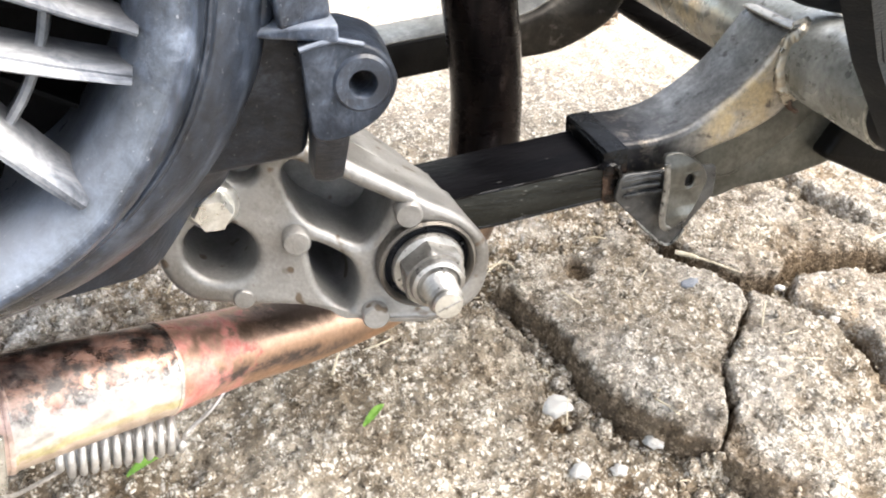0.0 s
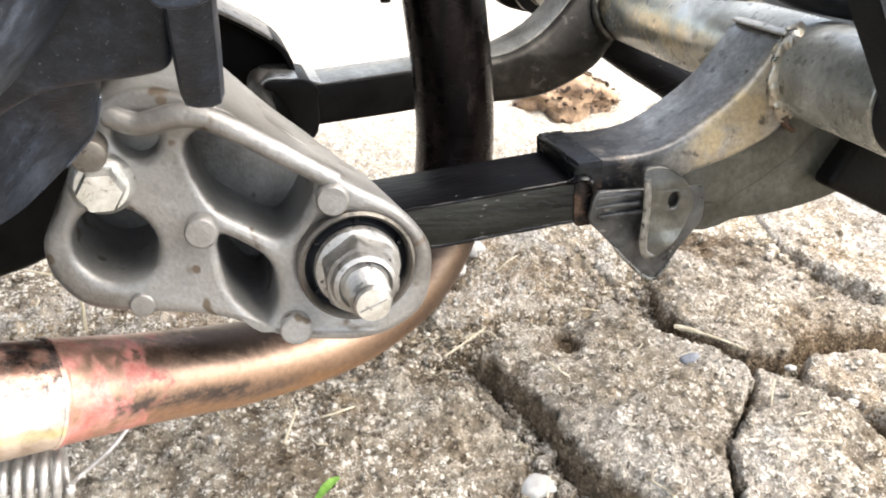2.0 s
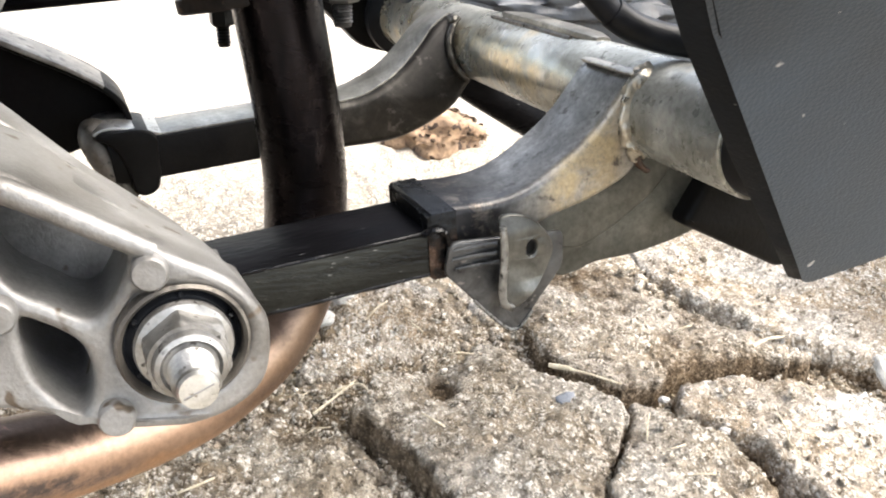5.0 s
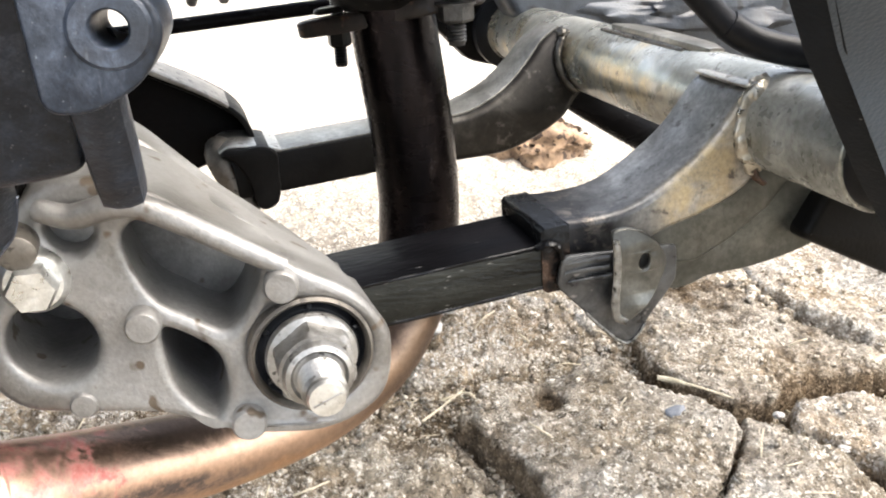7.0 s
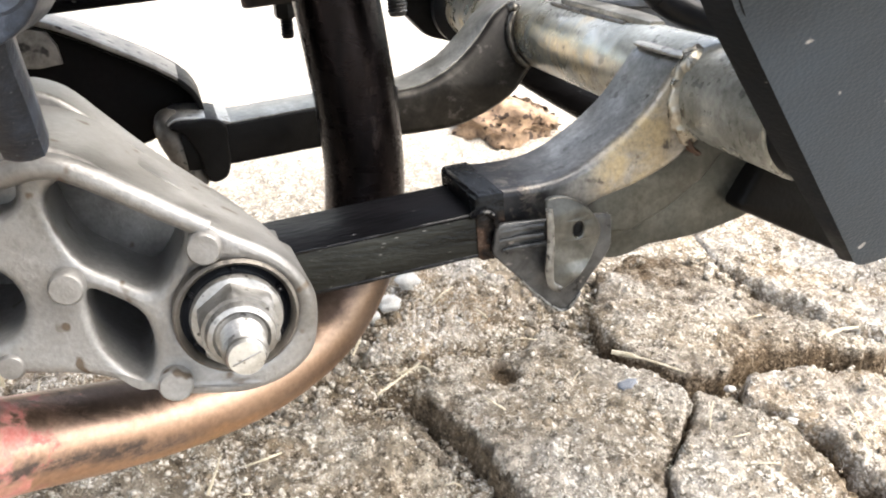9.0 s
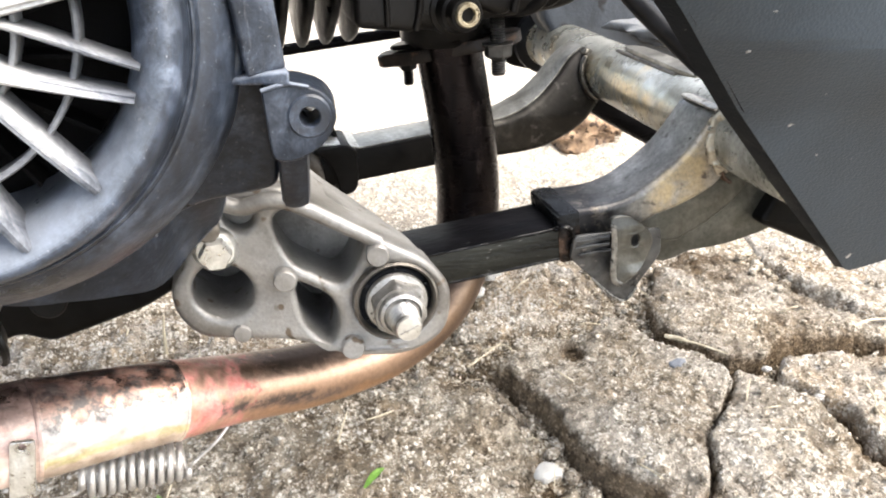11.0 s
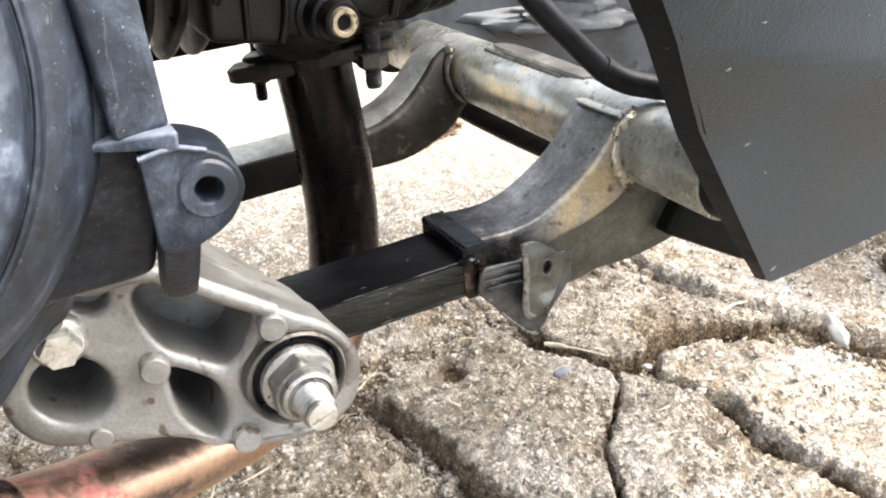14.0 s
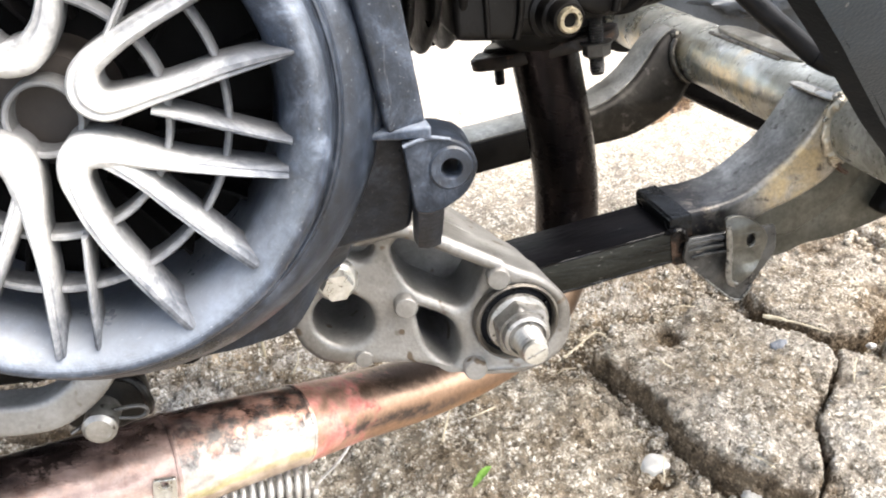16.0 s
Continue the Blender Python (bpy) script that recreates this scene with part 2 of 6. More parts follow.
M["arm"] = zinc("arm_steel", -0.10, (0.130, 0.158), False, ((0.10, 0.100, 0.096), (0.24, 0.238, 0.230), (0.44, 0.436, 0.420)), (0.100, 0.130))
M["plate"] = zinc("plate_steel", -0.30, None, False, ((0.045, 0.047, 0.040), (0.080, 0.082, 0.072), (0.135, 0.136, 0.122)))
M["tube"] = zinc("tube_steel", -0.02, None, True, ((0.16, 0.166, 0.145), (0.30, 0.304, 0.275), (0.56, 0.562, 0.53)))
# lighter steel for the far link's sky-lit tops, also the tube's pad
M["lit_top_pad"] = zinc("lit_top_and_pad_steel", -0.30, None, False, ((0.095, 0.091, 0.079), (0.20, 0.192, 0.170), (0.34, 0.33, 0.298)))
M["tab"] = zinc("tab_steel", -0.30, None, False, ((0.045, 0.044, 0.039), (0.105, 0.104, 0.092), (0.20, 0.20, 0.185)))
# steel darkened so that the far arm's shade is in its colour
M["shaded_steel"] = zinc("shaded_steel", -0.30, None, False, ((0.008, 0.007, 0.006), (0.018, 0.016, 0.0135), (0.062, 0.058, 0.050)))
M["rust"] = worn("rust_scab", (0.012, 0.009, 0.008), (0.10, 0.045, 0.022), 0.5, 0.1, 260, (0.26, 0.235, 0.20), 240, 0.68, 500, 0.0012)
M["dark_steel"] = worn("dark_steel", (0.022, 0.022, 0.022), (0.10, 0.098, 0.094), 0.38, 0.6, 120, (0.24, 0.23, 0.21), 260, 0.68, 500, 0.0008)
M["bar_top"] = worn("bar_black_paint", (0.0012, 0.0012, 0.0015), (0.0065, 0.0062, 0.0072), 0.42, 0.0, 45, (0.12, 0.12, 0.12), 240, 0.73, 420, 0.0008, (0.35, 1, 1), gloss=0.03)
M["bar_front"] = worn("scratched_bar_face", (0.0025, 0.0026, 0.0023), (0.024, 0.025, 0.021), 0.36, 0.15, 70, (0.14, 0.14, 0.13), 560, 0.680, 420, 0.0016, (0.40, 1, 1.5), gloss=0.16)
M["tab_edge"] = worn("worn_tab_edge", (0.06, 0.058, 0.052), (0.30, 0.295, 0.275), 0.36, 0.7, 220, (0.03, 0.03, 0.028), 260, 0.60, 420, 0.0010)
M["pale_weld"] = worn("pale_weld", (0.22, 0.215, 0.195), (0.52, 0.505, 0.47), 0.42, 0.75, 200, (0.08, 0.075, 0.065), 240, 0.64, 420, 0.0010)
# darker copy of the panel plastic; the turned-away edge has its shade coloured in
M["panel_shade"] = worn("shaded_panel_plastic", (0.004, 0.005, 0.006), (0.012, 0.014, 0.017), 0.5, 0.0, 40, (0.10, 0.10, 0.095), 300, 0.74, 700, 0.0004, gloss=0.04)
M["foot"] = worn("dark_foot_plate", (0.022, 0.023, 0.024), (0.105, 0.104, 0.100), 0.38, 0.45, 120, (0.16, 0.15, 0.14), 220, 0.66, 500, 0.0008, gloss=0.3)
M["mat"] = worn("dusty_floor_mat", (0.045, 0.030, 0.020), (0.10, 0.074, 0.052), 0.8, 0.0, 40, (0.22, 0.18, 0.14), 120, 0.7, 300, 0.002)
M["flange_rust"] = worn("dark_flange_rust", (0.006, 0.005, 0.0045), (0.030, 0.021, 0.016), 0.55, 0.2, 90, (0.060, 0.035, 0.022), 160, 0.64, 400, 0.0010, gloss=0.3)
M["old_rim"] = worn("worn_rim", (0.075, 0.062, 0.050), (0.40, 0.375, 0.335), 0.6, 0.3, 70, (0.03, 0.026, 0.022), 120, 0.62, 500, 0.0008)
M["weld"] = worn("weld_bead", (0.17, 0.155, 0.125), (0.50, 0.475, 0.41), 0.34, 0.85, 150, (0.04, 0.036, 0.03), 190, 0.62, 420, 0.0014)
M["far_weld"] = worn("dark_weld_bead", (0.022, 0.020, 0.016), (0.13, 0.120, 0.102), 0.36, 0.6, 190, (0.03, 0.026, 0.022), 200, 0.58, 420, 0.0016)


def attribute_of(nt, name):
    n = nt.nodes.new("ShaderNodeAttribute")
    n.attribute_name = name
    return n.outputs["Fac"]


def joint_material():
    """Thick glossy black paint; on the outer face it has burnt off to rust and scraped metal."""
    m, nt, b = nodes_of("burnt_joint", 0.28)
    v = coord(nt)
    broad = noise_of(nt, v, 90, 6, 0.7, 0.4)
    col = ramp(nt, broad, (0.35, (0.001, 0.001, 0.0012)), (0.7, (0.0040, 0.0044, 0.0050)))
    rusty = ramp(nt, noise_of(nt, v, 150, 6, 0.75, 0.5), (0.40, (0.010, 0.008, 0.007)), (0.54, (0.046, 0.027, 0.018)), (0.68, (0.13, 0.088, 0.064)))
    face = sums(nt, "SUBTRACT", 1.0, step_of(nt, sums(nt, "ADD", axis_of(nt, "Y"), sums(nt, "MULTIPLY", sums(nt, "SUBTRACT", broad, 0.5), 0.003)), 0.0484, 0.0006))
    where = sums(nt, "MULTIPLY", face, sums(nt, "SUBTRACT", 1.0, step_of(nt, sums(nt, "ADD", axis_of(nt, "Z"), sums(nt, "MULTIPLY", sums(nt, "SUBTRACT", broad, 0.5), 0.012)), 0.0085, 0.0015)))
    col = mix(nt, sums(nt, "MULTIPLY", where, ramp(nt, noise_of(nt, v, 60, 5, 0.7), (0.44, 0.1), (0.54, 0.95))), col, rusty)
    nt.links.new(col, b.inputs["Base Color"])
    b.inputs["Specular IOR Level"].default_value = 0.14
    nt.links.new(ramp(nt, broad, (0.3, 0.12), (0.7, 0.36)), b.inputs["Roughness"])
    bump(nt, b, sums(nt, "ADD", broad, noise_of(nt, v, 260, 4, 0.6)), 0.45, 0.0011)
    return m


def exhaust_material():
    """Heat-tinted steel: near black by the head, orange further on, a patch of red paint, then bare silver with a
    golden stripe and brown pink scale; soot along the bare crown, a darker crown elsewhere.
    """
    m, nt, b = nodes_of("exhaust_steel", 0.3, 0.9)
    v = coord(nt)
    x, z, crown = axis_of(nt, "X"), axis_of(nt, "Z"), attribute_of(nt, "crown")
    streak = noise_of(nt, coord(nt, (0.35, 1, 1)), 75, 6, 0.68, 0.5)
    blot = noise_of(nt, v, 120, 7, 0.76, 0.4)
    fine = noise_of(nt, v, 420, 4, 0.7)
    wob = sums(nt, "SUBTRACT", streak, 0.5)
    blob_ = sums(nt, "SUBTRACT", blot, 0.5)
    c = sums(nt, "ADD", crown, sums(nt, "MULTIPLY", wob, 0.9))
    cb = sums(nt, "ADD", crown, sums(nt, "MULTIPLY", blob_, 2.2))
    edge_x = sums(nt, "ADD", x, sums(nt, "MULTIPLY", blob_, 0.04))
    y = axis_of(nt, "Y")
    def across(ky, kz, at):
        """Place along the pipe by its own slant: x of the joint, turned square to the pipe."""
        return sums(nt, "ADD", sums(nt, "ADD", x, sums(nt, "MULTIPLY", y, ky)), sums(nt, "ADD", sums(nt, "MULTIPLY", z, kz), at))
    front_joint, rear_joint = across(0.54, -0.224, -0.0291), across(0.36, -0.10, -0.0096)
    # orange stretch under the bracket
    along = sums(nt, "ADD", between(nt, x, -0.09, 0.08), sums(nt, "MULTIPLY", wob, 0.14))
    orange = ramp(nt, along, (0.0, (0.56, 0.37, 0.28)), (0.35, (0.48, 0.325, 0.235)), (0.62, (0.40, 0.270, 0.190)), (0.80, (0.24, 0.165, 0.115)), (1.0, (0.11, 0.085, 0.070)))
    low = ramp(nt, along, (0.0, (0.52, 0.33, 0.235)), (0.5, (0.54, 0.315, 0.175)), (0.85, (0.30, 0.18, 0.11)))
    col = mix(nt, step_of(nt, c, -0.38, 0.16), low, orange)
    lane = sums(nt, "ABSOLUTE", sums(nt, "ADD", sums(nt, "ADD", c, 0.16), sums(nt, "MULTIPLY", sums(nt, "ADD", x, 0.035), 4.0)), 0.0)
    scorch = sums(nt, "MULTIPLY", sums(nt, "SUBTRACT", 1.0, step_of(nt, lane, 0.17, 0.10)), ramp(nt, between(nt, x, -0.080, -0.004), (0.0, 0.0), (0.10, 1.0), (0.72, 1.0), (1.0, 0.0)))
    scorch = sums(nt, "MULTIPLY", scorch, ramp(nt, noise_of(nt, coord(nt, (0.3, 1.4, 1.4)), 130, 6, 0.75, 0.4), (0.38, 0.15), (0.54, 0.92)))
    col = mix(nt, scorch, col, (0.125, 0.112, 0.112))
    col = mix(nt, sums(nt, "MULTIPLY", sums(nt, "MULTIPLY", step_of(nt, c, 0.62, 0.16), step_of(nt, edge_x, -0.060, 0.012)), 0.90), col, (0.060, 0.043, 0.034))
    # red paint
    edge = sums(nt, "ADD", x, sums(nt, "MULTIPLY", blob_, 0.085))
    reach = sums(nt, "MULTIPLY", sums(nt, "SUBTRACT", 1.0, step_of(nt, edge, -0.0615, 0.003)), sums(nt, "SUBTRACT", 1.0, step_of(nt, cb, 1.05, 0.10)))
    red = sums(nt, "MULTIPLY", sums(nt, "MULTIPLY", reach, step_of(nt, cb, -0.80, 0.2)), ramp(nt, noise_of(nt, v, 70, 6, 0.75, 0.6), (0.40, 0.06), (0.54, 0.90)))
    col = mix(nt, red, col, ramp(nt, blot, (0.35, (0.42, 0.10, 0.085)), (0.62, (0.66, 0.30, 0.265))))
    # bare stretch behind the joint
    bare = mix(nt, step_of(nt, c, -0.10, 0.05), (0.52, 0.42, 0.335), (0.54, 0.52, 0.485))
    stripe = sums(nt, "MULTIPLY", sums(nt, "SUBTRACT", 1.0, step_of(nt, sums(nt, "ABSOLUTE", sums(nt, "ADD", c, 0.20), 0.0), 0.10, 0.06)), ramp(nt, streak, (0.40, 0.25), (0.56, 0.95)))
    bare = mix(nt, stripe, bare, (0.50, 0.44, 0.235))
    scale = mix(nt, ramp(nt, noise_of(nt, v, 150, 5, 0.7), (0.46, 0.0), (0.58, 1.0)), (0.030, 0.024, 0.022), (0.30, 0.165, 0.125))
    soot = sums(nt, "MULTIPLY", step_of(nt, sums(nt, "ADD", crown, sums(nt, "MULTIPLY", blob_, 1.2)), 0.46, 0.14), ramp(nt, blot, (0.28, 0.70), (0.42, 0.97)))
    bare = mix(nt, soot, bare, scale)
    col = mix(nt, sums(nt, "GREATER_THAN", front_joint, -0.0902), bare, col)
    # brown pink scale further back
    back = mix(nt, step_of(nt, c, 0.15, 0.35), (0.72, 0.57, 0.50), ramp(nt, blot, (0.34, (0.24, 0.150, 0.128)), (0.60, (0.54, 0.375, 0.325))))
    back = mix(nt, sums(nt, "MULTIPLY", step_of(nt, cb, 1.05, 0.3), 0.70), back, (0.085, 0.060, 0.053))
    col = mix(nt, sums(nt, "GREATER_THAN", rear_joint, -0.1397), back, col)
    # dark pipe up to the head
    hot = sums(nt, "ADD", z, sums(nt, "MULTIPLY", wob, 0.03))
    dark = ramp(nt, noise_of(nt, coord(nt, (1, 1, 0.25)), 70, 6, 0.7, 0.4), (0.36, (0.0045, 0.0038, 0.0044)), (0.56, (0.012, 0.0092, 0.0098)), (0.70, (0.075, 0.060, 0.056)))
    col = mix(nt, step_of(nt, hot, -0.036, 0.016), col, dark)
    col = mix(nt, 0.35, col, ramp(nt, fine, (0.32, 0.45), (0.62, 1.1)), "MULTIPLY")
    nt.links.new(col, b.inputs["Base Color"])
    nt.links.new(sums(nt, "SUBTRACT", 0.90, sums(nt, "MULTIPLY", red, 0.80)), b.inputs["Metallic"])
    rough = ramp(nt, streak, (0.3, 0.30), (0.7, 0.48))
    nt.links.new(sums(nt, "SUBTRACT", rough, sums(nt, "MULTIPLY", step_of(nt, hot, -0.036, 0.016), 0.12)), b.inputs["Roughness"])
    bump(nt, b, sums(nt, "ADD", fine, blot), 0.3, 0.0004)
    return m


M["exhaust"] = exhaust_material()
M["joint"] = joint_material()


def panel_material():
    m, nt, b = nodes_of("grained_plastic", 0.5)
    v = coord(nt)
    broad = noise_of(nt, v, 14, 5, 0.6, 0.3)
    col = ramp(nt, broad, (0.3, (0.0145, 0.0208, 0.0270)), (0.7, (0.036, 0.047, 0.058)))
    spot = ramp(nt, noise_of(nt, v, 130, 2, 0.4), (0.76, 0.0), (0.78, 1.0))
    col = mix(nt, spot, col, (0.30, 0.29, 0.27))
    nt.links.new(col, b.inputs["Base Color"])
    b.inputs["Specular IOR Level"].default_value = 0.22
    vor = nt.nodes.new("ShaderNodeTexVoronoi")
    vor.inputs["Scale"].default_value = 900
    nt.links.new(v, vor.inputs["Vector"])
    nt.links.new(ramp(nt, broad, (0.3, 0.36), (0.7, 0.55)), b.inputs["Roughness"])
    bump(nt, b, vor.outputs["Distance"], 0.3, 0.0004)
    return m


M["panel"] = panel_material()


def cells_of(nt, vec, scale):
    """Rounded grains: the way from each grain's middle, and a random value for each."""
    n = nt.nodes.new("ShaderNodeTexVoronoi")
    n.inputs["Scale"].default_value = scale
    nt.links.new(vec, n.inputs["Vector"])
    sep = nt.nodes.new("ShaderNodeSeparateColor")
    nt.links.new(n.outputs["Color"], sep.inputs[0])
    return n.outputs["Distance"], sep.outputs[0]


def stone_material(name, brown, grey, crust, cover, far=None, low_dark=None, dirt=0.0, y_dark=False):
    """Weathered concrete-like stone: brown-grey matrix, pale grains that crowd together in ragged patches, dark pits,
    darker brown low down; the last flag darkens it with growing y.
    """
    m, nt, b = nodes_of(name, 0.95)
    b.inputs["Specular IOR Level"].default_value = 0.12
    c = nt.nodes.new("ShaderNodeNewGeometry")
    v = c.outputs["Position"]
    wob = nt.nodes.new("ShaderNodeTexNoise")
    wob.inputs["Scale"].default_value, wob.inputs["Detail"].default_value = 260, 3
    nt.links.new(v, wob.inputs["Vector"])
    push = nt.nodes.new("ShaderNodeVectorMath")
    push.operation = "MULTIPLY_ADD"
    nt.links.new(wob.outputs["Color"], push.inputs[0])
    push.inputs[1].default_value = (0.0030, 0.0030, 0.0030)
    nt.links.new(v, push.inputs[2])
    vw = push.outputs[0]
    big = noise_of(nt, v, 11, 4, 0.6, 0.4)
    med = noise_of(nt, v, 48, 6, 0.70, 0.2)
    fine = noise_of(nt, v, 520, 4, 0.75)
    d1, r1 = cells_of(nt, vw, 300)
    d2, r2 = cells_of(nt, vw, 640)
    col = mix(nt, ramp(nt, big, (0.40, 0.0), (0.58, 1.0)), grey, brown)
    col = mix(nt, 1.0, col, ramp(nt, noise_of(nt, v, 95, 6, 0.75), (0.36, 0.55), (0.5, 0.95), (0.64, 1.5)), "MULTIPLY")
    col = mix(nt, 1.0, col, ramp(nt, r2, (0.0, 0.76), (1.0, 1.18)), "MULTIPLY")
    crowd = sums(nt, "ADD", sums(nt, "MULTIPLY", med, 0.85), sums(nt, "MULTIPLY", big, 0.15))
    one = sums(nt, "ADD", crowd, sums(nt, "MULTIPLY", sums(nt, "SUBTRACT", r1, 0.5), 0.30))
    two = sums(nt, "ADD", crowd, sums(nt, "MULTIPLY", sums(nt, "SUBTRACT", r2, 0.5), 0.34))
    g1 = sums(nt, "MULTIPLY", ramp(nt, one, (cover, 0.0), (cover + 0.02, 1.0)), ramp(nt, d1, (0.26, 1.0), (0.66, 0.0)))
    g2 = sums(nt, "MULTIPLY", ramp(nt, two, (cover + 0.01, 0.0), (cover + 0.03, 1.0)), ramp(nt, d2, (0.28, 1.0), (0.70, 0.0)))
    patch = sums(nt, "MAXIMUM", g1, g2)
    pale = mix(nt, 1.0, crust, ramp(nt, sums(nt, "ADD", r1, sums(nt, "MULTIPLY", r2, 0.6)), (0.1, (0.50, 0.47, 0.42)), (0.9, (0.95, 0.94, 0.92)), (1.4, (1.12, 1.12, 1.12))), "MULTIPLY")
    col = mix(nt, patch, col, pale)
    col = mix(nt, 0.32, col, ramp(nt, fine, (0.34, 0.45), (0.5, 0.95), (0.64, 1.35)), "MULTIPLY")
    pit = ramp(nt, noise_of(nt, v, 170, 4, 0.7), (0.36, 0.9), (0.43, 0.0))
    col = mix(nt, pit, col, tuple(q * 0.38 for q in brown))
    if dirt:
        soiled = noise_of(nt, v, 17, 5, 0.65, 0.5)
        # darkens further as y grows from 0.02 to 0.13
        if y_dark:
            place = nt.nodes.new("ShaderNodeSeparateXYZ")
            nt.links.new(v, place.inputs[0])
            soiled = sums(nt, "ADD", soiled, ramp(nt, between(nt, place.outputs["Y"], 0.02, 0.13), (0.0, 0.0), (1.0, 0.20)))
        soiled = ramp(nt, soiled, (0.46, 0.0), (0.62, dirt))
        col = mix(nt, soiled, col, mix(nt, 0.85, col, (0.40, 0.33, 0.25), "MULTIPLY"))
    # distant ground coloured paler, with the strong sun out there put into it
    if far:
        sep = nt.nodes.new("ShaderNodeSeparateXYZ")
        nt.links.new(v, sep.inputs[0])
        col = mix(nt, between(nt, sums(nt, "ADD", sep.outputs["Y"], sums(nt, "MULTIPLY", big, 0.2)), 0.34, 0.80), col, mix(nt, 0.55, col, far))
    # turns a darker brown below this height, with a noisy edge
    if low_dark is not None:
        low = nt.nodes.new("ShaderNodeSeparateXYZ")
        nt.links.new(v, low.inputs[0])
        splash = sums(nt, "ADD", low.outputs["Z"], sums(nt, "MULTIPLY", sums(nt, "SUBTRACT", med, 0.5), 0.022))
        col = mix(nt, ramp(nt, between(nt, splash, low_dark - 0.005, low_dark + 0.004), (0.1, 0.92), (0.9, 0.0)), col, mix(nt, 0.9, col, (0.27, 0.20, 0.125), "MULTIPLY"))
    nt.links.new(col, b.inputs["Base Color"])
    h = sums(nt, "ADD", sums(nt, "MULTIPLY", med, 1.3), sums(nt, "ADD", sums(nt, "MULTIPLY", fine, 0.35), sums(nt, "SUBTRACT", sums(nt, "MULTIPLY", patch, 0.40), sums(nt, "MULTIPLY", pit, 0.45))))
    h = sums(nt, "SUBTRACT", h, sums(nt, "MULTIPLY", d2, 0.22))
    bump(nt, b, h, 0.9, 0.0030)
    return m


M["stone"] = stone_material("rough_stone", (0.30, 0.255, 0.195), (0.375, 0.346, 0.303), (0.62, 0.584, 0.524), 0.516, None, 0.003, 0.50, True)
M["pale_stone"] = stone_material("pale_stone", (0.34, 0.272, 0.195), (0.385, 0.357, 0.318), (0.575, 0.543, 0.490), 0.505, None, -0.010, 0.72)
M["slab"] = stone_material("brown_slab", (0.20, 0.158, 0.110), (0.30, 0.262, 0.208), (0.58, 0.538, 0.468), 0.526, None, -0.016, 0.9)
M["crumb"] = stone_material("crumbs", (0.20, 0.155, 0.105), (0.31, 0.265, 0.21), (0.62, 0.57, 0.49), 0.52)
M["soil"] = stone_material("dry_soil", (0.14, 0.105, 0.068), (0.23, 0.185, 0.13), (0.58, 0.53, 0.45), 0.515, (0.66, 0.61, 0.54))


# ---------------------------------------------------------------- shape helpers
def put(name, mesh, material, parent=None, label="", angle=40):
    ob = new(name, mesh)
    mesh.materials.append(material)
    if angle:
        mesh.shade_smooth()
        mesh.set_sharp_from_angle(angle=radians(angle))
    ob.parent = parent
    if label:
        tagged(ob, label)
    return ob


def part(name, bm, material, parent=None, label="", angle=40):
    """Links a bmesh as one mesh object under a thing or a part."""
    bmesh.ops.recalc_face_normals(bm, faces=bm.faces)
    mesh = bpy.data.meshes.new(name)
    bm.to_mesh(mesh)
    bm.free()
    return put(name, mesh, material, parent, label, angle)


def thing(name, label, category, m=Matrix(), group="", kind=""):
    ob = new(name)
    ob.matrix_world = m
    return tagged(ob, label, category, group, kind)


def curve_through(pts, n=8, closed=False):
    """Catmull-Rom through the points."""
    p = [Vector(q) for q in pts]
    k, out = len(p), []
    for i in range(k if closed else k - 1):
        a, b, c, d = (p[(i + j) % k] if closed else p[min(max(i + j, 0), k - 1)] for j in (-1, 0, 1, 2))
        for s in range(n):
            t = s / n
            out.append(0.5 * (2 * b + (c - a) * t + (2 * a - 5 * b + 4 * c - d) * t * t + (3 * b - a - 3 * c + d) * t**3))
    return out if closed else out + [p[-1]]


def filleted(pts, r, n=5):
    """A closed outline with its corners rounded."""
    p, out = [Vector(q) for q in pts], []
    for i, b in enumerate(p):
        a, c = p[i - 1], p[(i + 1) % len(p)]
        u, w = (a - b), (c - b)
        d = min(r, u.length * 0.45, w.length * 0.45)
        s, e = b + u.normalized() * d, b + w.normalized() * d
        for j in range(n + 1):
            t = j / n
            out.append((1 - t) ** 2 * s + 2 * t * (1 - t) * b + t * t * e)
    return out


def ring2(x, z, r, n=28, rz=None):
    return [Vector((x + r * math.cos(2 * math.pi * i / n), z + (rz or r) * math.sin(2 * math.pi * i / n))) for i in range(n)]


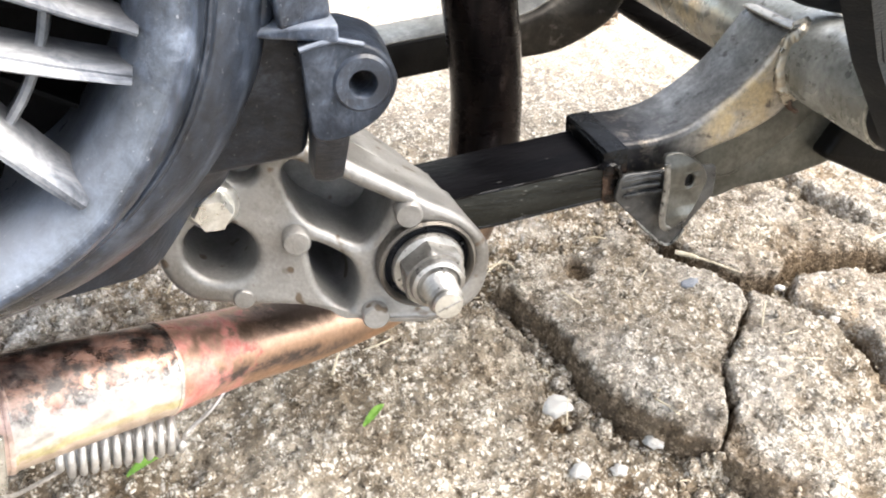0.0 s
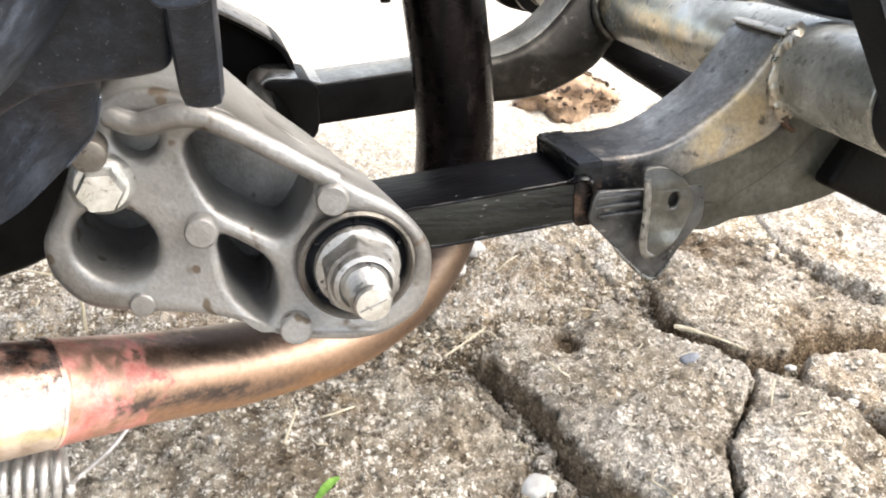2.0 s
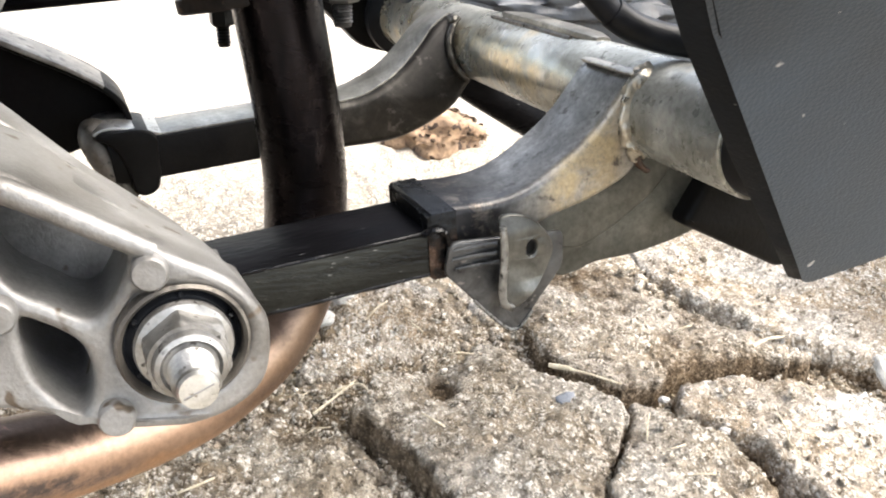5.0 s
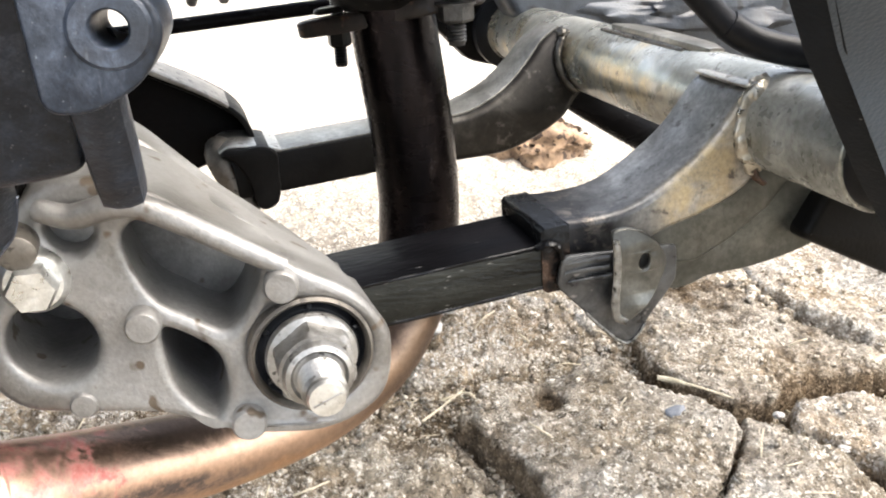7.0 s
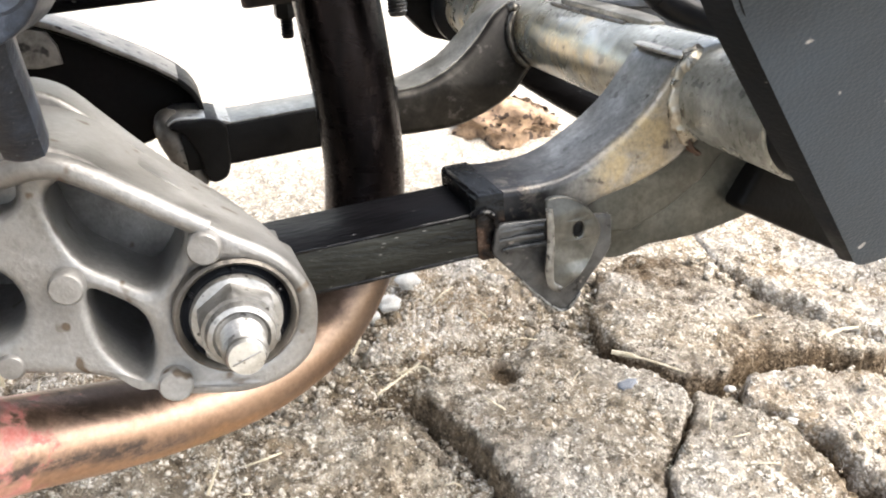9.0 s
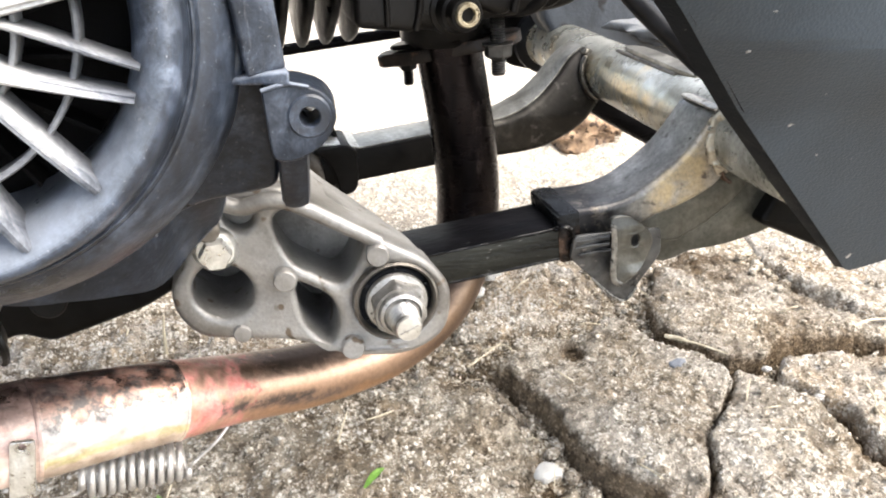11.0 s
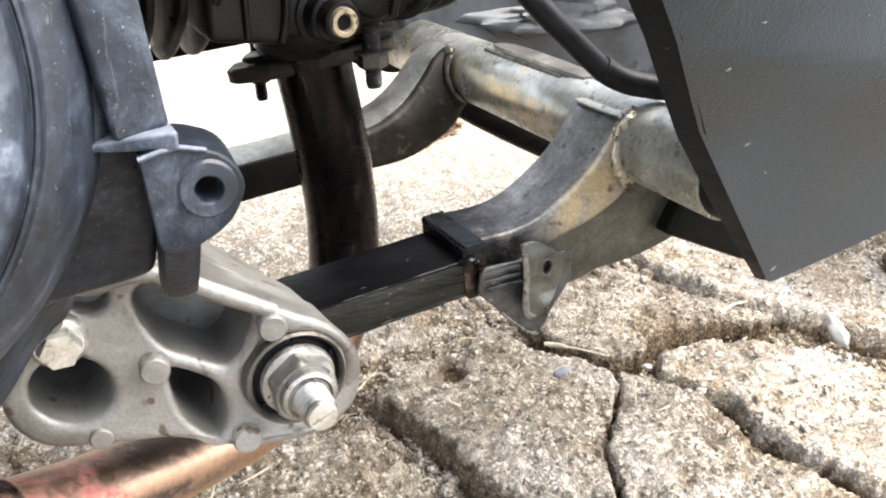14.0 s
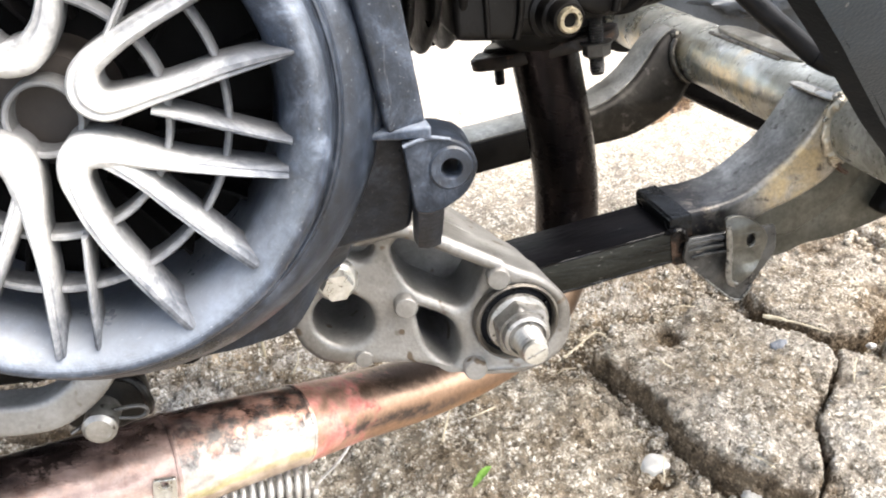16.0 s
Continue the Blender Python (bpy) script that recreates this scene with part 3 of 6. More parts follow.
def plate(outline, holes=(), y0=0.0, y1=0.01, bevel=0.001, segs=2, warp=None):
    """A plate with holes: an outline in x and z, from y0 (towards the viewer's side) to y1, with rounded edges."""
    cu = bpy.data.curves.new("outline", "CURVE")
    cu.dimensions, cu.fill_mode = "2D", "BOTH"
    for loop in (outline, *holes):
        sp = cu.splines.new("POLY")
        sp.points.add(len(loop) - 1)
        for q, v in zip(sp.points, loop):
            q.co = (v[0], v[1], 0, 1)
        sp.use_cyclic_u = True
    cu.extrude, cu.bevel_depth, cu.bevel_resolution, cu.offset = max(0.0, abs(y1 - y0) / 2 - bevel), bevel, segs, -bevel
    tmp = bpy.data.objects.new("outline", cu)
    mesh = bpy.data.meshes.new_from_object(tmp)
    bm = bmesh.new()
    bm.from_mesh(mesh)
    bpy.data.objects.remove(tmp)
    bpy.data.curves.remove(cu)
    bpy.data.meshes.remove(mesh)
    bmesh.ops.remove_doubles(bm, verts=bm.verts, dist=1e-6)
    mid = (y0 + y1) / 2
    for v in bm.verts:
        v.co = Vector((v.co.x, mid - v.co.z, v.co.y))
        if warp:
            v.co = warp(v.co)
    return bm


def frames_along(path):
    """Points with two cross vectors each, carried along without twist."""
    out, up = [], None
    for i, p in enumerate(path):
        t = (path[min(i + 1, len(path) - 1)] - path[max(i - 1, 0)]).normalized()
        if up is None:
            up = Vector((0, 0, 1)) if abs(t.z) < 0.8 else Vector((1, 0, 0))
        a = t.cross(up).normalized()
        up = a.cross(t).normalized()
        out.append((p, a, up))
    return out


def sweep(path, section, close=True, bm=None):
    """Carries a closed section, a list of (across, up) or a function of the way done that gives one, along the path."""
    bm = bm or bmesh.new()
    rows, fr = [], frames_along(path)
    for i, (p, a, u) in enumerate(fr):
        sec = section(i / (len(fr) - 1)) if callable(section) else section
        rows.append([bm.verts.new(p + a * s + u * h) for s, h in sec])
    for r, q in zip(rows, rows[1:]):
        for i in range(len(r)):
            bm.faces.new((r[i - 1], r[i], q[i], q[i - 1]))
    if close:
        bm.faces.new(rows[0])
        bm.faces.new(rows[-1])
    return bm


def disc(r, n=20):
    return [(r * math.cos(2 * math.pi * i / n), r * math.sin(2 * math.pi * i / n)) for i in range(n)]


def box_section(w, h, r=0.0015):
    return [(v.x, v.y) for v in filleted([(-w / 2, -h / 2), (w / 2, -h / 2), (w / 2, h / 2), (-w / 2, h / 2)], r, 2)]


def lathe(profile, centre, axis, n=48, turn=0.0):
    """Turns a profile of (radius, way along the axis) round an axis through the centre."""
    axis = Vector(axis).normalized()
    a = axis.orthogonal().normalized()
    b = axis.cross(a)
    bm, rows = bmesh.new(), []
    for r, h in profile:
        c = Vector(centre) + axis * h
        if r < 1e-6:
            rows.append([bm.verts.new(c)] * n)
        else:
            rows.append([bm.verts.new(c + (a * math.cos(2 * math.pi * i / n + turn) + b * math.sin(2 * math.pi * i / n + turn)) * r) for i in range(n)])
    for p, q in zip(rows, rows[1:]):
        for i in range(n):
            vs = []
            for v in (p[i - 1], p[i], q[i], q[i - 1]):
                if v not in vs:
                    vs.append(v)
            if len(vs) > 2:
                bm.faces.new(vs)
    return bm


def rod(a, b, r, n=16, bevel=0.0004):
    a, b = Vector(a), Vector(b)
    d = (b - a).length
    return lathe([(0, 0), (r - bevel, 0), (r, bevel), (r, d - bevel), (r - bevel, d), (0, d)], a, b - a, n)


def thread(a, b, r, pitch=0.00125, n=16):
    """A threaded rod."""
    a, b = Vector(a), Vector(b)
    d, prof, k = (b - a).length, [(0, 0)], 0
    h = 0.0
    while h < d - pitch:
        prof += [(r * 0.80, h), (r, h + pitch / 2)]
        h += pitch
    prof += [(r * 0.86, h), (r * 0.8, d), (0, d)]
    return lathe(prof, a, b - a, n)


def hexagon(a, b, r, turn=0.3):
    """A hexagonal nut or head with a chamfered outer face."""
    a, b = Vector(a), Vector(b)
    d = (b - a).length
    return lathe([(0, 0), (r, 0), (r, d * 0.82), (r * 0.88, d), (0, d)], a, b - a, 6, turn)


def lumps(path, r, seed, n=10, wob=0.45):
    """A weld bead: an uneven string along a path."""
    rnd = random.Random(seed)
    size = [r * (1 + wob * (rnd.random() - 0.5) * 2) for _ in path]
    return sweep(path, lambda t: disc(size[min(len(size) - 1, int(t * len(size)))], n))


def ribbon(path, wide, high, seed, n=12, rough=1.0):
    """A flattened, rippled weld run; wide lies across the path, high stands off it."""
    off = Vector((seed * 5.3, seed, 0))
    pts = curve_through(path, 10)
    def cut(t):
        grow = 0.75 + 0.25 * math.sin(math.pi * t) ** 0.5
        out = []
        for i in range(n):
            g = 2 * math.pi * i / n
            k = 1 + rough * (0.30 * noise.noise(Vector((t * 7, math.cos(g), math.sin(g))) + off) + 0.02 * math.sin(t * 47 + 2 * math.cos(g)) + 0.10 * noise.noise(Vector((t * 19, 2 * math.cos(g), 2 * math.sin(g))) + off))
            out.append((wide / 2 * grow * k * math.cos(g), high / 2 * grow * k * math.sin(g)))
        return out
    return sweep(pts, cut)


def blob(centre, size, seed, n=3):
    """A small uneven lump."""
    bm = bmesh.new()
    bmesh.ops.create_icosphere(bm, subdivisions=n, radius=1.0)
    off = Vector((seed, seed * 2.3, 0))
    for v in bm.verts:
        k = 1 + 0.45 * noise.noise(v.co * 1.6 + off) + 0.2 * noise.noise(v.co * 4 + off)
        v.co = Vector(centre) + Vector((v.co.x * size[0], v.co.y * size[1], v.co.z * size[2])) * k
    return bm


# ---------------------------------------------------------------- ground
def crumple(x, y):
    v = Vector((x * 9, y * 9, 0.3))
    return 0.006 * noise.noise(v) + 0.0035 * noise.noise(v * 3.1) + 0.0022 * noise.noise(v * 8.3) + 0.0014 * noise.noise(v * 19.0)


CRACK = [(0.189, 0.034), (0.201, 0.046), (0.2125, 0.062), (0.2215, 0.086), (0.2405, 0.106), (0.2625, 0.130)]


def bed(x, y):
    """Height of the soil: low in the joints, higher in the narrow crack, rising to the level of the slabs further off."""
    rise = max(0.0, min(1.0, (y - 0.17) / 0.14))
    v = Vector((x * 30, y * 30, 4.0))
    lump = 0.0040 * abs(noise.noise(v * 1.7)) + 0.0030 * abs(noise.noise(v * 4.3)) + 0.0016 * noise.noise(v * 9.0)
    fill = 0.0
    if 0.17 < x < 0.28 and 0.02 < y < 0.15:
        off = min((Vector((x, y)) - Vector(a).lerp(Vector(b), k / 4)).length for a, b in zip(CRACK, CRACK[1:]) for k in range(5))
        fill = 0.017 * math.exp(-((off / 0.007) ** 2)) * (0.75 + 0.8 * noise.noise(v * 1.3))
    return -0.021 + 0.016 * rise + 1.2 * crumple(x, y) + lump + fill


def build_ground():
    """One sheet of dry soil and rubble, fine near the scooter and coarse towards the horizon."""
    def steps(lo, hi, d):
        mids = [lo + d * i for i in range(int((hi - lo) / d) + 1)]
        left, right, s, a, b = [], [], d, mids[0], mids[-1]
        while b < 400:
            s *= 1.35
            a, b = a - s, b + s
            left.append(a)
            right.append(b)
        return left[::-1] + mids + right

    xs, ys = steps(-0.40, 0.80, 0.0042), steps(-0.12, 0.90, 0.0042)
    verts = []
    for y in ys:
        for x in xs:
            near = 1.0 if abs(x) < 3 and abs(y) < 3 else 0.0
            z = bed(x, y) if near else -0.002
            verts.append((x, y, z))
    k = len(xs)
    faces = [(j * k + i, j * k + i + 1, (j + 1) * k + i + 1, (j + 1) * k + i) for j in range(len(ys) - 1) for i in range(k - 1)]
    mesh = bpy.data.meshes.new("ground")
    mesh.from_pydata(verts, [], faces)
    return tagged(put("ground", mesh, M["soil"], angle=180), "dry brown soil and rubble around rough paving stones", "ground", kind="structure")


ground = build_ground()


def edge_distance(x, y, poly):
    inside, best = False, 9.0
    for (ax, ay), (bx, by) in zip(poly, poly[1:] + poly[:1]):
        if (ay > y) != (by > y) and x < (bx - ax) * (y - ay) / (by - ay) + ax:
            inside = not inside
        dx, dy = bx - ax, by - ay
        t = max(0.0, min(1.0, ((x - ax) * dx + (y - ay) * dy) / (dx * dx + dy * dy)))
        best = min(best, math.hypot(x - ax - t * dx, y - ay - t * dy))
    return best if inside else -best


# hollows in the slabs: place, radius, depth
HOLLOWS = [(0.1160, 0.0840, 0.0115, 0.010), (0.168, 0.188, 0.010, 0.011)]


def build_stone(poly, top, slope, seed, rim=0.0036, step=0.0021, rough=1.0, material="stone"):
    """A rough slab: a rounded, pitted top that falls steeply to the joint."""
    off = Vector((seed * 3.7, seed * 1.9, seed))
    cx = sum(p[0] for p in poly) / len(poly)
    cy = sum(p[1] for p in poly) / len(poly)
    x0, x1 = min(p[0] for p in poly) - 0.01, max(p[0] for p in poly) + 0.01
    y0, y1 = min(p[1] for p in poly) - 0.01, max(p[1] for p in poly) + 0.01
    nx, ny = int((x1 - x0) / step) + 1, int((y1 - y0) / step) + 1
    verts, keep = [], {}
    for j in range(ny):
        for i in range(nx):
            x, y = x0 + i * step, y0 + j * step
            v = Vector((x * 30, y * 30, 0)) + off
            d = edge_distance(x, y, poly) - 0.0015 + 0.0030 * noise.noise(v * 2.2) + 0.0022 * noise.noise(v * 6) + 0.0012 * noise.noise(v * 14)
            if d < -0.007:
                continue
            t = max(-0.8, min(1.0, (d + 0.0025) / rim))
            z = top + slope[0] * (x - cx) + slope[1] * (y - cy) - 0.030 * (1 - t) ** 2.0 - 0.003 * math.exp(-max(0, d) / 0.015)
            lump = abs(noise.noise(v * 2.7)) * 0.0028 + abs(noise.noise(v * 6.1 + off)) * 0.0022
            z += rough * (0.0040 * noise.noise(v * 0.6) + 0.0026 * noise.noise(v * 1.9) + lump - 0.0020 + 0.0016 * noise.noise(v * 11) + 0.0012 * noise.noise(v * 22))
            for hx, hy, hr, hd in HOLLOWS:
                z -= hd * math.exp(-(((x - hx) ** 2 + (y - hy) ** 2) / hr**2) ** 2)
            keep[(i, j)] = len(verts)
            verts.append((x, y, z))
    faces = []
    for i, j in keep:
        q = [(i, j), (i + 1, j), (i + 1, j + 1), (i, j + 1)]
        if all(c in keep for c in q):
            faces.append(tuple(keep[c] for c in q))
    mesh = bpy.data.meshes.new("stone")
    mesh.from_pydata(verts, [], faces)
    return put("stone", mesh, M[material], ground, angle=180)


STONES = [
    ([(0.113, 0.186), (0.117, 0.172), (0.131, 0.139), (0.137, 0.106), (0.142, 0.088), (0.156, 0.066), (0.173, 0.047), (0.189, 0.033), (0.201, 0.046), (0.213, 0.062), (0.222, 0.086), (0.241, 0.106), (0.263, 0.130), (0.269, 0.147), (0.252, 0.170), (0.236, 0.184), (0.230, 0.206), (0.212, 0.226), (0.194, 0.214), (0.170, 0.203), (0.136, 0.207)], 0.010, (0.0, 0.0)),
    ([(0.274, 0.147), (0.292, 0.133), (0.314, 0.107), (0.317, 0.080), (0.318, 0.050), (0.336, 0.024), (0.354, -0.008), (0.340, -0.060), (0.230, -0.060), (0.194, 0.018), (0.189, 0.034), (0.201, 0.046), (0.2125, 0.062), (0.2215, 0.086), (0.2405, 0.106), (0.2625, 0.130)], 0.007, (0.0, 0.05)),
    ([(0.309, 0.142), (0.326, 0.162), (0.360, 0.160), (0.402, 0.147), (0.436, 0.122), (0.464, 0.094), (0.480, 0.060), (0.440, 0.000), (0.386, -0.030), (0.362, 0.006), (0.352, 0.028), (0.340, 0.046), (0.333, 0.068), (0.334, 0.096), (0.321, 0.116)], 0.006, (0.0, 0.0)),
    ([(0.246, 0.200), (0.254, 0.245), (0.280, 0.286), (0.326, 0.318), (0.364, 0.300), (0.374, 0.258), (0.388, 0.222), (0.412, 0.190), (0.436, 0.158), (0.424, 0.152), (0.392, 0.168), (0.358, 0.174), (0.328, 0.172), (0.306, 0.158), (0.284, 0.160), (0.264, 0.174)], 0.006, (0.0, -0.03)),
    ([(0.382, 0.300), (0.400, 0.350), (0.478, 0.372), (0.570, 0.330), (0.620, 0.240), (0.560, 0.130), (0.514, 0.100), (0.488, 0.126), (0.470, 0.155), (0.444, 0.178), (0.420, 0.208), (0.398, 0.240)], 0.006, (0.0, 0.0)),
    ([(0.092, 0.228), (0.116, 0.262), (0.128, 0.318), (0.196, 0.330), (0.214, 0.286), (0.222, 0.250), (0.200, 0.240), (0.166, 0.232), (0.130, 0.226)], 0.002, (0.0, 0.05)),
    ([(0.206, 0.340), (0.246, 0.334), (0.264, 0.294), (0.244, 0.258), (0.230, 0.262), (0.222, 0.292)], 0.0, (0.0, 0.0)),
    ([(-0.300, 0.120), (-0.200, 0.175), (-0.060, 0.178), (0.040, 0.186), (0.088, 0.184), (0.103, 0.166), (0.114, 0.132), (0.121, 0.104), (0.133, 0.072), (0.154, 0.042), (0.176, 0.010), (0.150, -0.100), (-0.100, -0.130), (-0.300, -0.060)], -0.008, (-0.02, 0.06)),
    ([(0.500, 0.084), (0.570, 0.126), (0.640, 0.220), (0.760, 0.140), (0.640, -0.020), (0.496, 0.000)], 0.004, (0.0, 0.0)),
    ([(-0.340, 0.220), (-0.220, 0.300), (-0.060, 0.300), (0.060, 0.260), (0.080, 0.220), (-0.020, 0.200), (-0.200, 0.190)], -0.006, (0.0, 0.0)),
]
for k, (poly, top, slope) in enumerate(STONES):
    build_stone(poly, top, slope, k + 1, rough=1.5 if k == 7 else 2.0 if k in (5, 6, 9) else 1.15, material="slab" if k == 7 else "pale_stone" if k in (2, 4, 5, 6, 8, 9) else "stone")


def pebble_mesh(seed, n=2):
    bm = bmesh.new()
    bmesh.ops.create_icosphere(bm, subdivisions=n, radius=1.0)
    for v in bm.verts:
        v.co *= 1 + 0.42 * noise.noise(v.co * 1.3 + Vector((seed, 2 * seed, 0))) + 0.22 * noise.noise(v.co * 3.7 + Vector((seed, 0, seed)))
        v.co.z *= 0.72
    return bm


def grit():
    """Loose chips of stone and crumbs of soil, too many to count."""
    rnd, verts, faces = random.Random(5), [], []
    shapes = []
    for s in range(5):
        bm = pebble_mesh(s * 7.1, 1)
        shapes.append(([v.co.copy() for v in bm.verts], [[v.index for v in f.verts] for f in bm.faces]))
        bm.free()
    count = 0
    while count < 5200:
        x, y = rnd.uniform(-0.3, 0.62), rnd.uniform(-0.02, 0.30)
        on = [(edge_distance(x, y, p), t, s, p) for p, t, s in STONES]
        d, top, slope, poly = max(on, key=lambda o: o[0])
        if d > 0.004 and rnd.random() < 0.93:
            continue
        z = bed(x, y) + 0.0010
        if d > 0.004:
            cx, cy = sum(q[0] for q in poly) / len(poly), sum(q[1] for q in poly) / len(poly)
            z = top + slope[0] * (x - cx) + slope[1] * (y - cy) + 0.0005
        r = 0.0010 + 0.0034 * rnd.random() ** 4
        if d < 0.0 and rnd.random() < 0.07:
            r = rnd.uniform(0.0035, 0.0075)
        co, fa = rnd.choice(shapes)
        turn = Euler((rnd.random(), rnd.random(), rnd.random() * 6)).to_matrix()
        base = len(verts)
        verts += [tuple(turn @ c * r + Vector((x, y, z))) for c in co]
        faces += [tuple(base + i for i in f) for f in fa]
        count += 1
    mesh = bpy.data.meshes.new("grit")
    mesh.from_pydata(verts, [], faces)
    return tagged(put("grit", mesh, M["crumb"], angle=180), "loose stone chips and crumbs scattered over the paving", "grit", kind="stuff")


grit()


def litter():
    """Short dry twigs and fibres caught in the joints, too many to count."""
    rnd, bm, count = random.Random(21), bmesh.new(), 0
    while count < 130:
        x, y = rnd.uniform(-0.2, 0.6), rnd.uniform(0.0, 0.30)
        d = max(edge_distance(x, y, p) for p, t, s in STONES)
        if d > 0.006 and rnd.random() < 0.8:
            continue
        z = (bed(x, y) + 0.0010) if d < 0.004 else 0.006
        g, n = rnd.random() * 6.3, rnd.uniform(0.006, 0.020)
        a = Vector((x, y, z + 0.001))
        b = a + Vector((n * math.cos(g), n * math.sin(g), rnd.uniform(0.0, 0.006)))
        mid = (a + b) / 2 + Vector((rnd.uniform(-0.002, 0.002), rnd.uniform(-0.002, 0.002), 0.001))
        sweep([a, mid, b], disc(rnd.uniform(0.0003, 0.0007), 5), True, bm)
        count += 1
    return tagged(part("litter", bm, M["straw"], None, "", 180), "short dry twigs and fibres caught in the joints", "twigs", kind="stuff")


litter()


def pebble(x, y, z, r, seed, label):
    ob = part("pebble", pebble_mesh(seed, 3), M["pebble"], None, "", 180)
    ob.matrix_world = Matrix.Translation((x, y, z)) @ Matrix.Diagonal((r, r * 0.85, r * 0.8, 1))
    return tagged(ob, label, "pebble", "pebbles on the paving")


pebble(0.1145, 0.0845, -0.0050, 0.0078, 1.0, "white rough pebble in a hollow of the paving")
pebble(0.113, 0.044, -0.011, 0.0058, 3.0, "pale grey stone chip in the joint between slabs")
pebble(0.135, 0.041, -0.012, 0.0044, 4.0, "pale grey stone chip in the joint between slabs")
pebble(0.164, 0.056, -0.014, 0.0056, 9.0, "pale bluish stone chip in the joint between slabs")
pebble(0.304, 0.150, -0.002, 0.0034, 5.0, "small whitish pebble in the joint")
pebble(0.3215, 0.113, 0.000, 0.0034, 6.0, "small whitish pebble in the joint")
pebble(0.119, 0.271, 0.006, 0.0080, 11.0, "pale rough stone behind the slab")
pebble(0.104, 0.262, 0.003, 0.0062, 12.0, "pale rough stone behind the slab")
pebble(0.138, 0.292, 0.008, 0.0090, 13.0, "pale rough stone behind the slab")


ob = pebble(0.2335, 0.153, 0.0085, 0.0068, 8.0, "flat bluish-grey chip set in the slab")
ob.data.materials[0] = M["chip"]
ob = pebble(0.470, 0.130, 0.006, 0.0080, 14.0, "upright whitish splinter of stone in the joint")
ob.matrix_world = Matrix.Translation((0.468, 0.126, 0.004)) @ Euler((0.6, 0.2, 0.3)).to_matrix().to_4x4() @ Matrix.Diagonal((0.0055, 0.014, 0.0075, 1))


def straw(pts, r, label="thin dry straw lying on the paving"):
    ob = part("straw", sweep(curve_through(pts, 5), lambda t: disc(r * (1 - 0.5 * t), 6)), M["straw"])
    return tagged(ob, label, "straw", "dry straws")


straw([(0.090, 0.184, 0.002), (0.106, 0.192, 0.006), (0.120, 0.201, 0.008)], 0.0009)
straw([(0.106, 0.198, 0.004), (0.120, 0.197, 0.008), (0.123, 0.186, 0.010)], 0.0009)
straw([(-0.008, 0.126, 0.003), (-0.004, 0.133, 0.008), (0.000, 0.140, 0.014)], 0.0009)
straw([(0.390, 0.173, 0.009), (0.404, 0.176, 0.011), (0.419, 0.176, 0.011)], 0.0014)
straw([(0.240, 0.183, 0.010), (0.254, 0.170, 0.013), (0.273, 0.156, 0.011)], 0.0010)
straw([(0.238, 0.184, 0.011), (0.246, 0.177, 0.013), (0.251, 0.173, 0.012)], 0.0015)
straw([(0.344, 0.084, 0.004), (0.346, 0.092, 0.012), (0.342, 0.100, 0.020)], 0.0009)
straw([(-0.112, 0.249, -0.012), (-0.112, 0.250, 0.008), (-0.111, 0.252, 0.022)], 0.0016, "short pale stalk standing in the soil")
straw([(0.085, 0.226, 0.0), (0.092, 0.236, 0.006), (0.098, 0.250, 0.016)], 0.0009)


def seedling(x, y, z, s, turn, label):
    """A small green leaf, folded along its rib."""
    bm = bmesh.new()
    left, mid, right = [], [], []
    for i in range(9):
        t = i / 8
        w = 0.0036 * math.sin(math.pi * min(1, t * 0.93 + 0.06)) ** 0.8
        px, pz = 0.028 * t, 0.007 * math.sin(t * 2.6)
        left.append(bm.verts.new((px, w, pz + w * 0.5)))
        mid.append(bm.verts.new((px, 0, pz)))
        right.append(bm.verts.new((px, -w, pz + w * 0.5)))
    for a, b in ((left, mid), (mid, right)):
        for i in range(8):
            bm.faces.new((a[i], a[i + 1], b[i + 1], b[i]))
    bmesh.ops.solidify(bm, geom=bm.faces, thickness=0.0004)
    ob = part("seedling", bm, M["leaf"], None, "", 180)
    ob.matrix_world = Matrix.Translation((x, y, z)) @ Euler((0.2, -0.1, turn)).to_matrix().to_4x4() @ Matrix.Scale(s, 4)
    return tagged(ob, label, "leaf", "green leaves on the paving")


seedling(0.003, 0.092, -0.004, 0.62, radians(38), "small bright green leaf lying on the paving")
seedling(-0.118, 0.082, 0.0, 0.6, radians(20), "tiny yellow-green leaf on the soil")
seedling(-0.110, 0.088, 0.0, 0.5, radians(100), "tiny yellow-green leaf on the soil")


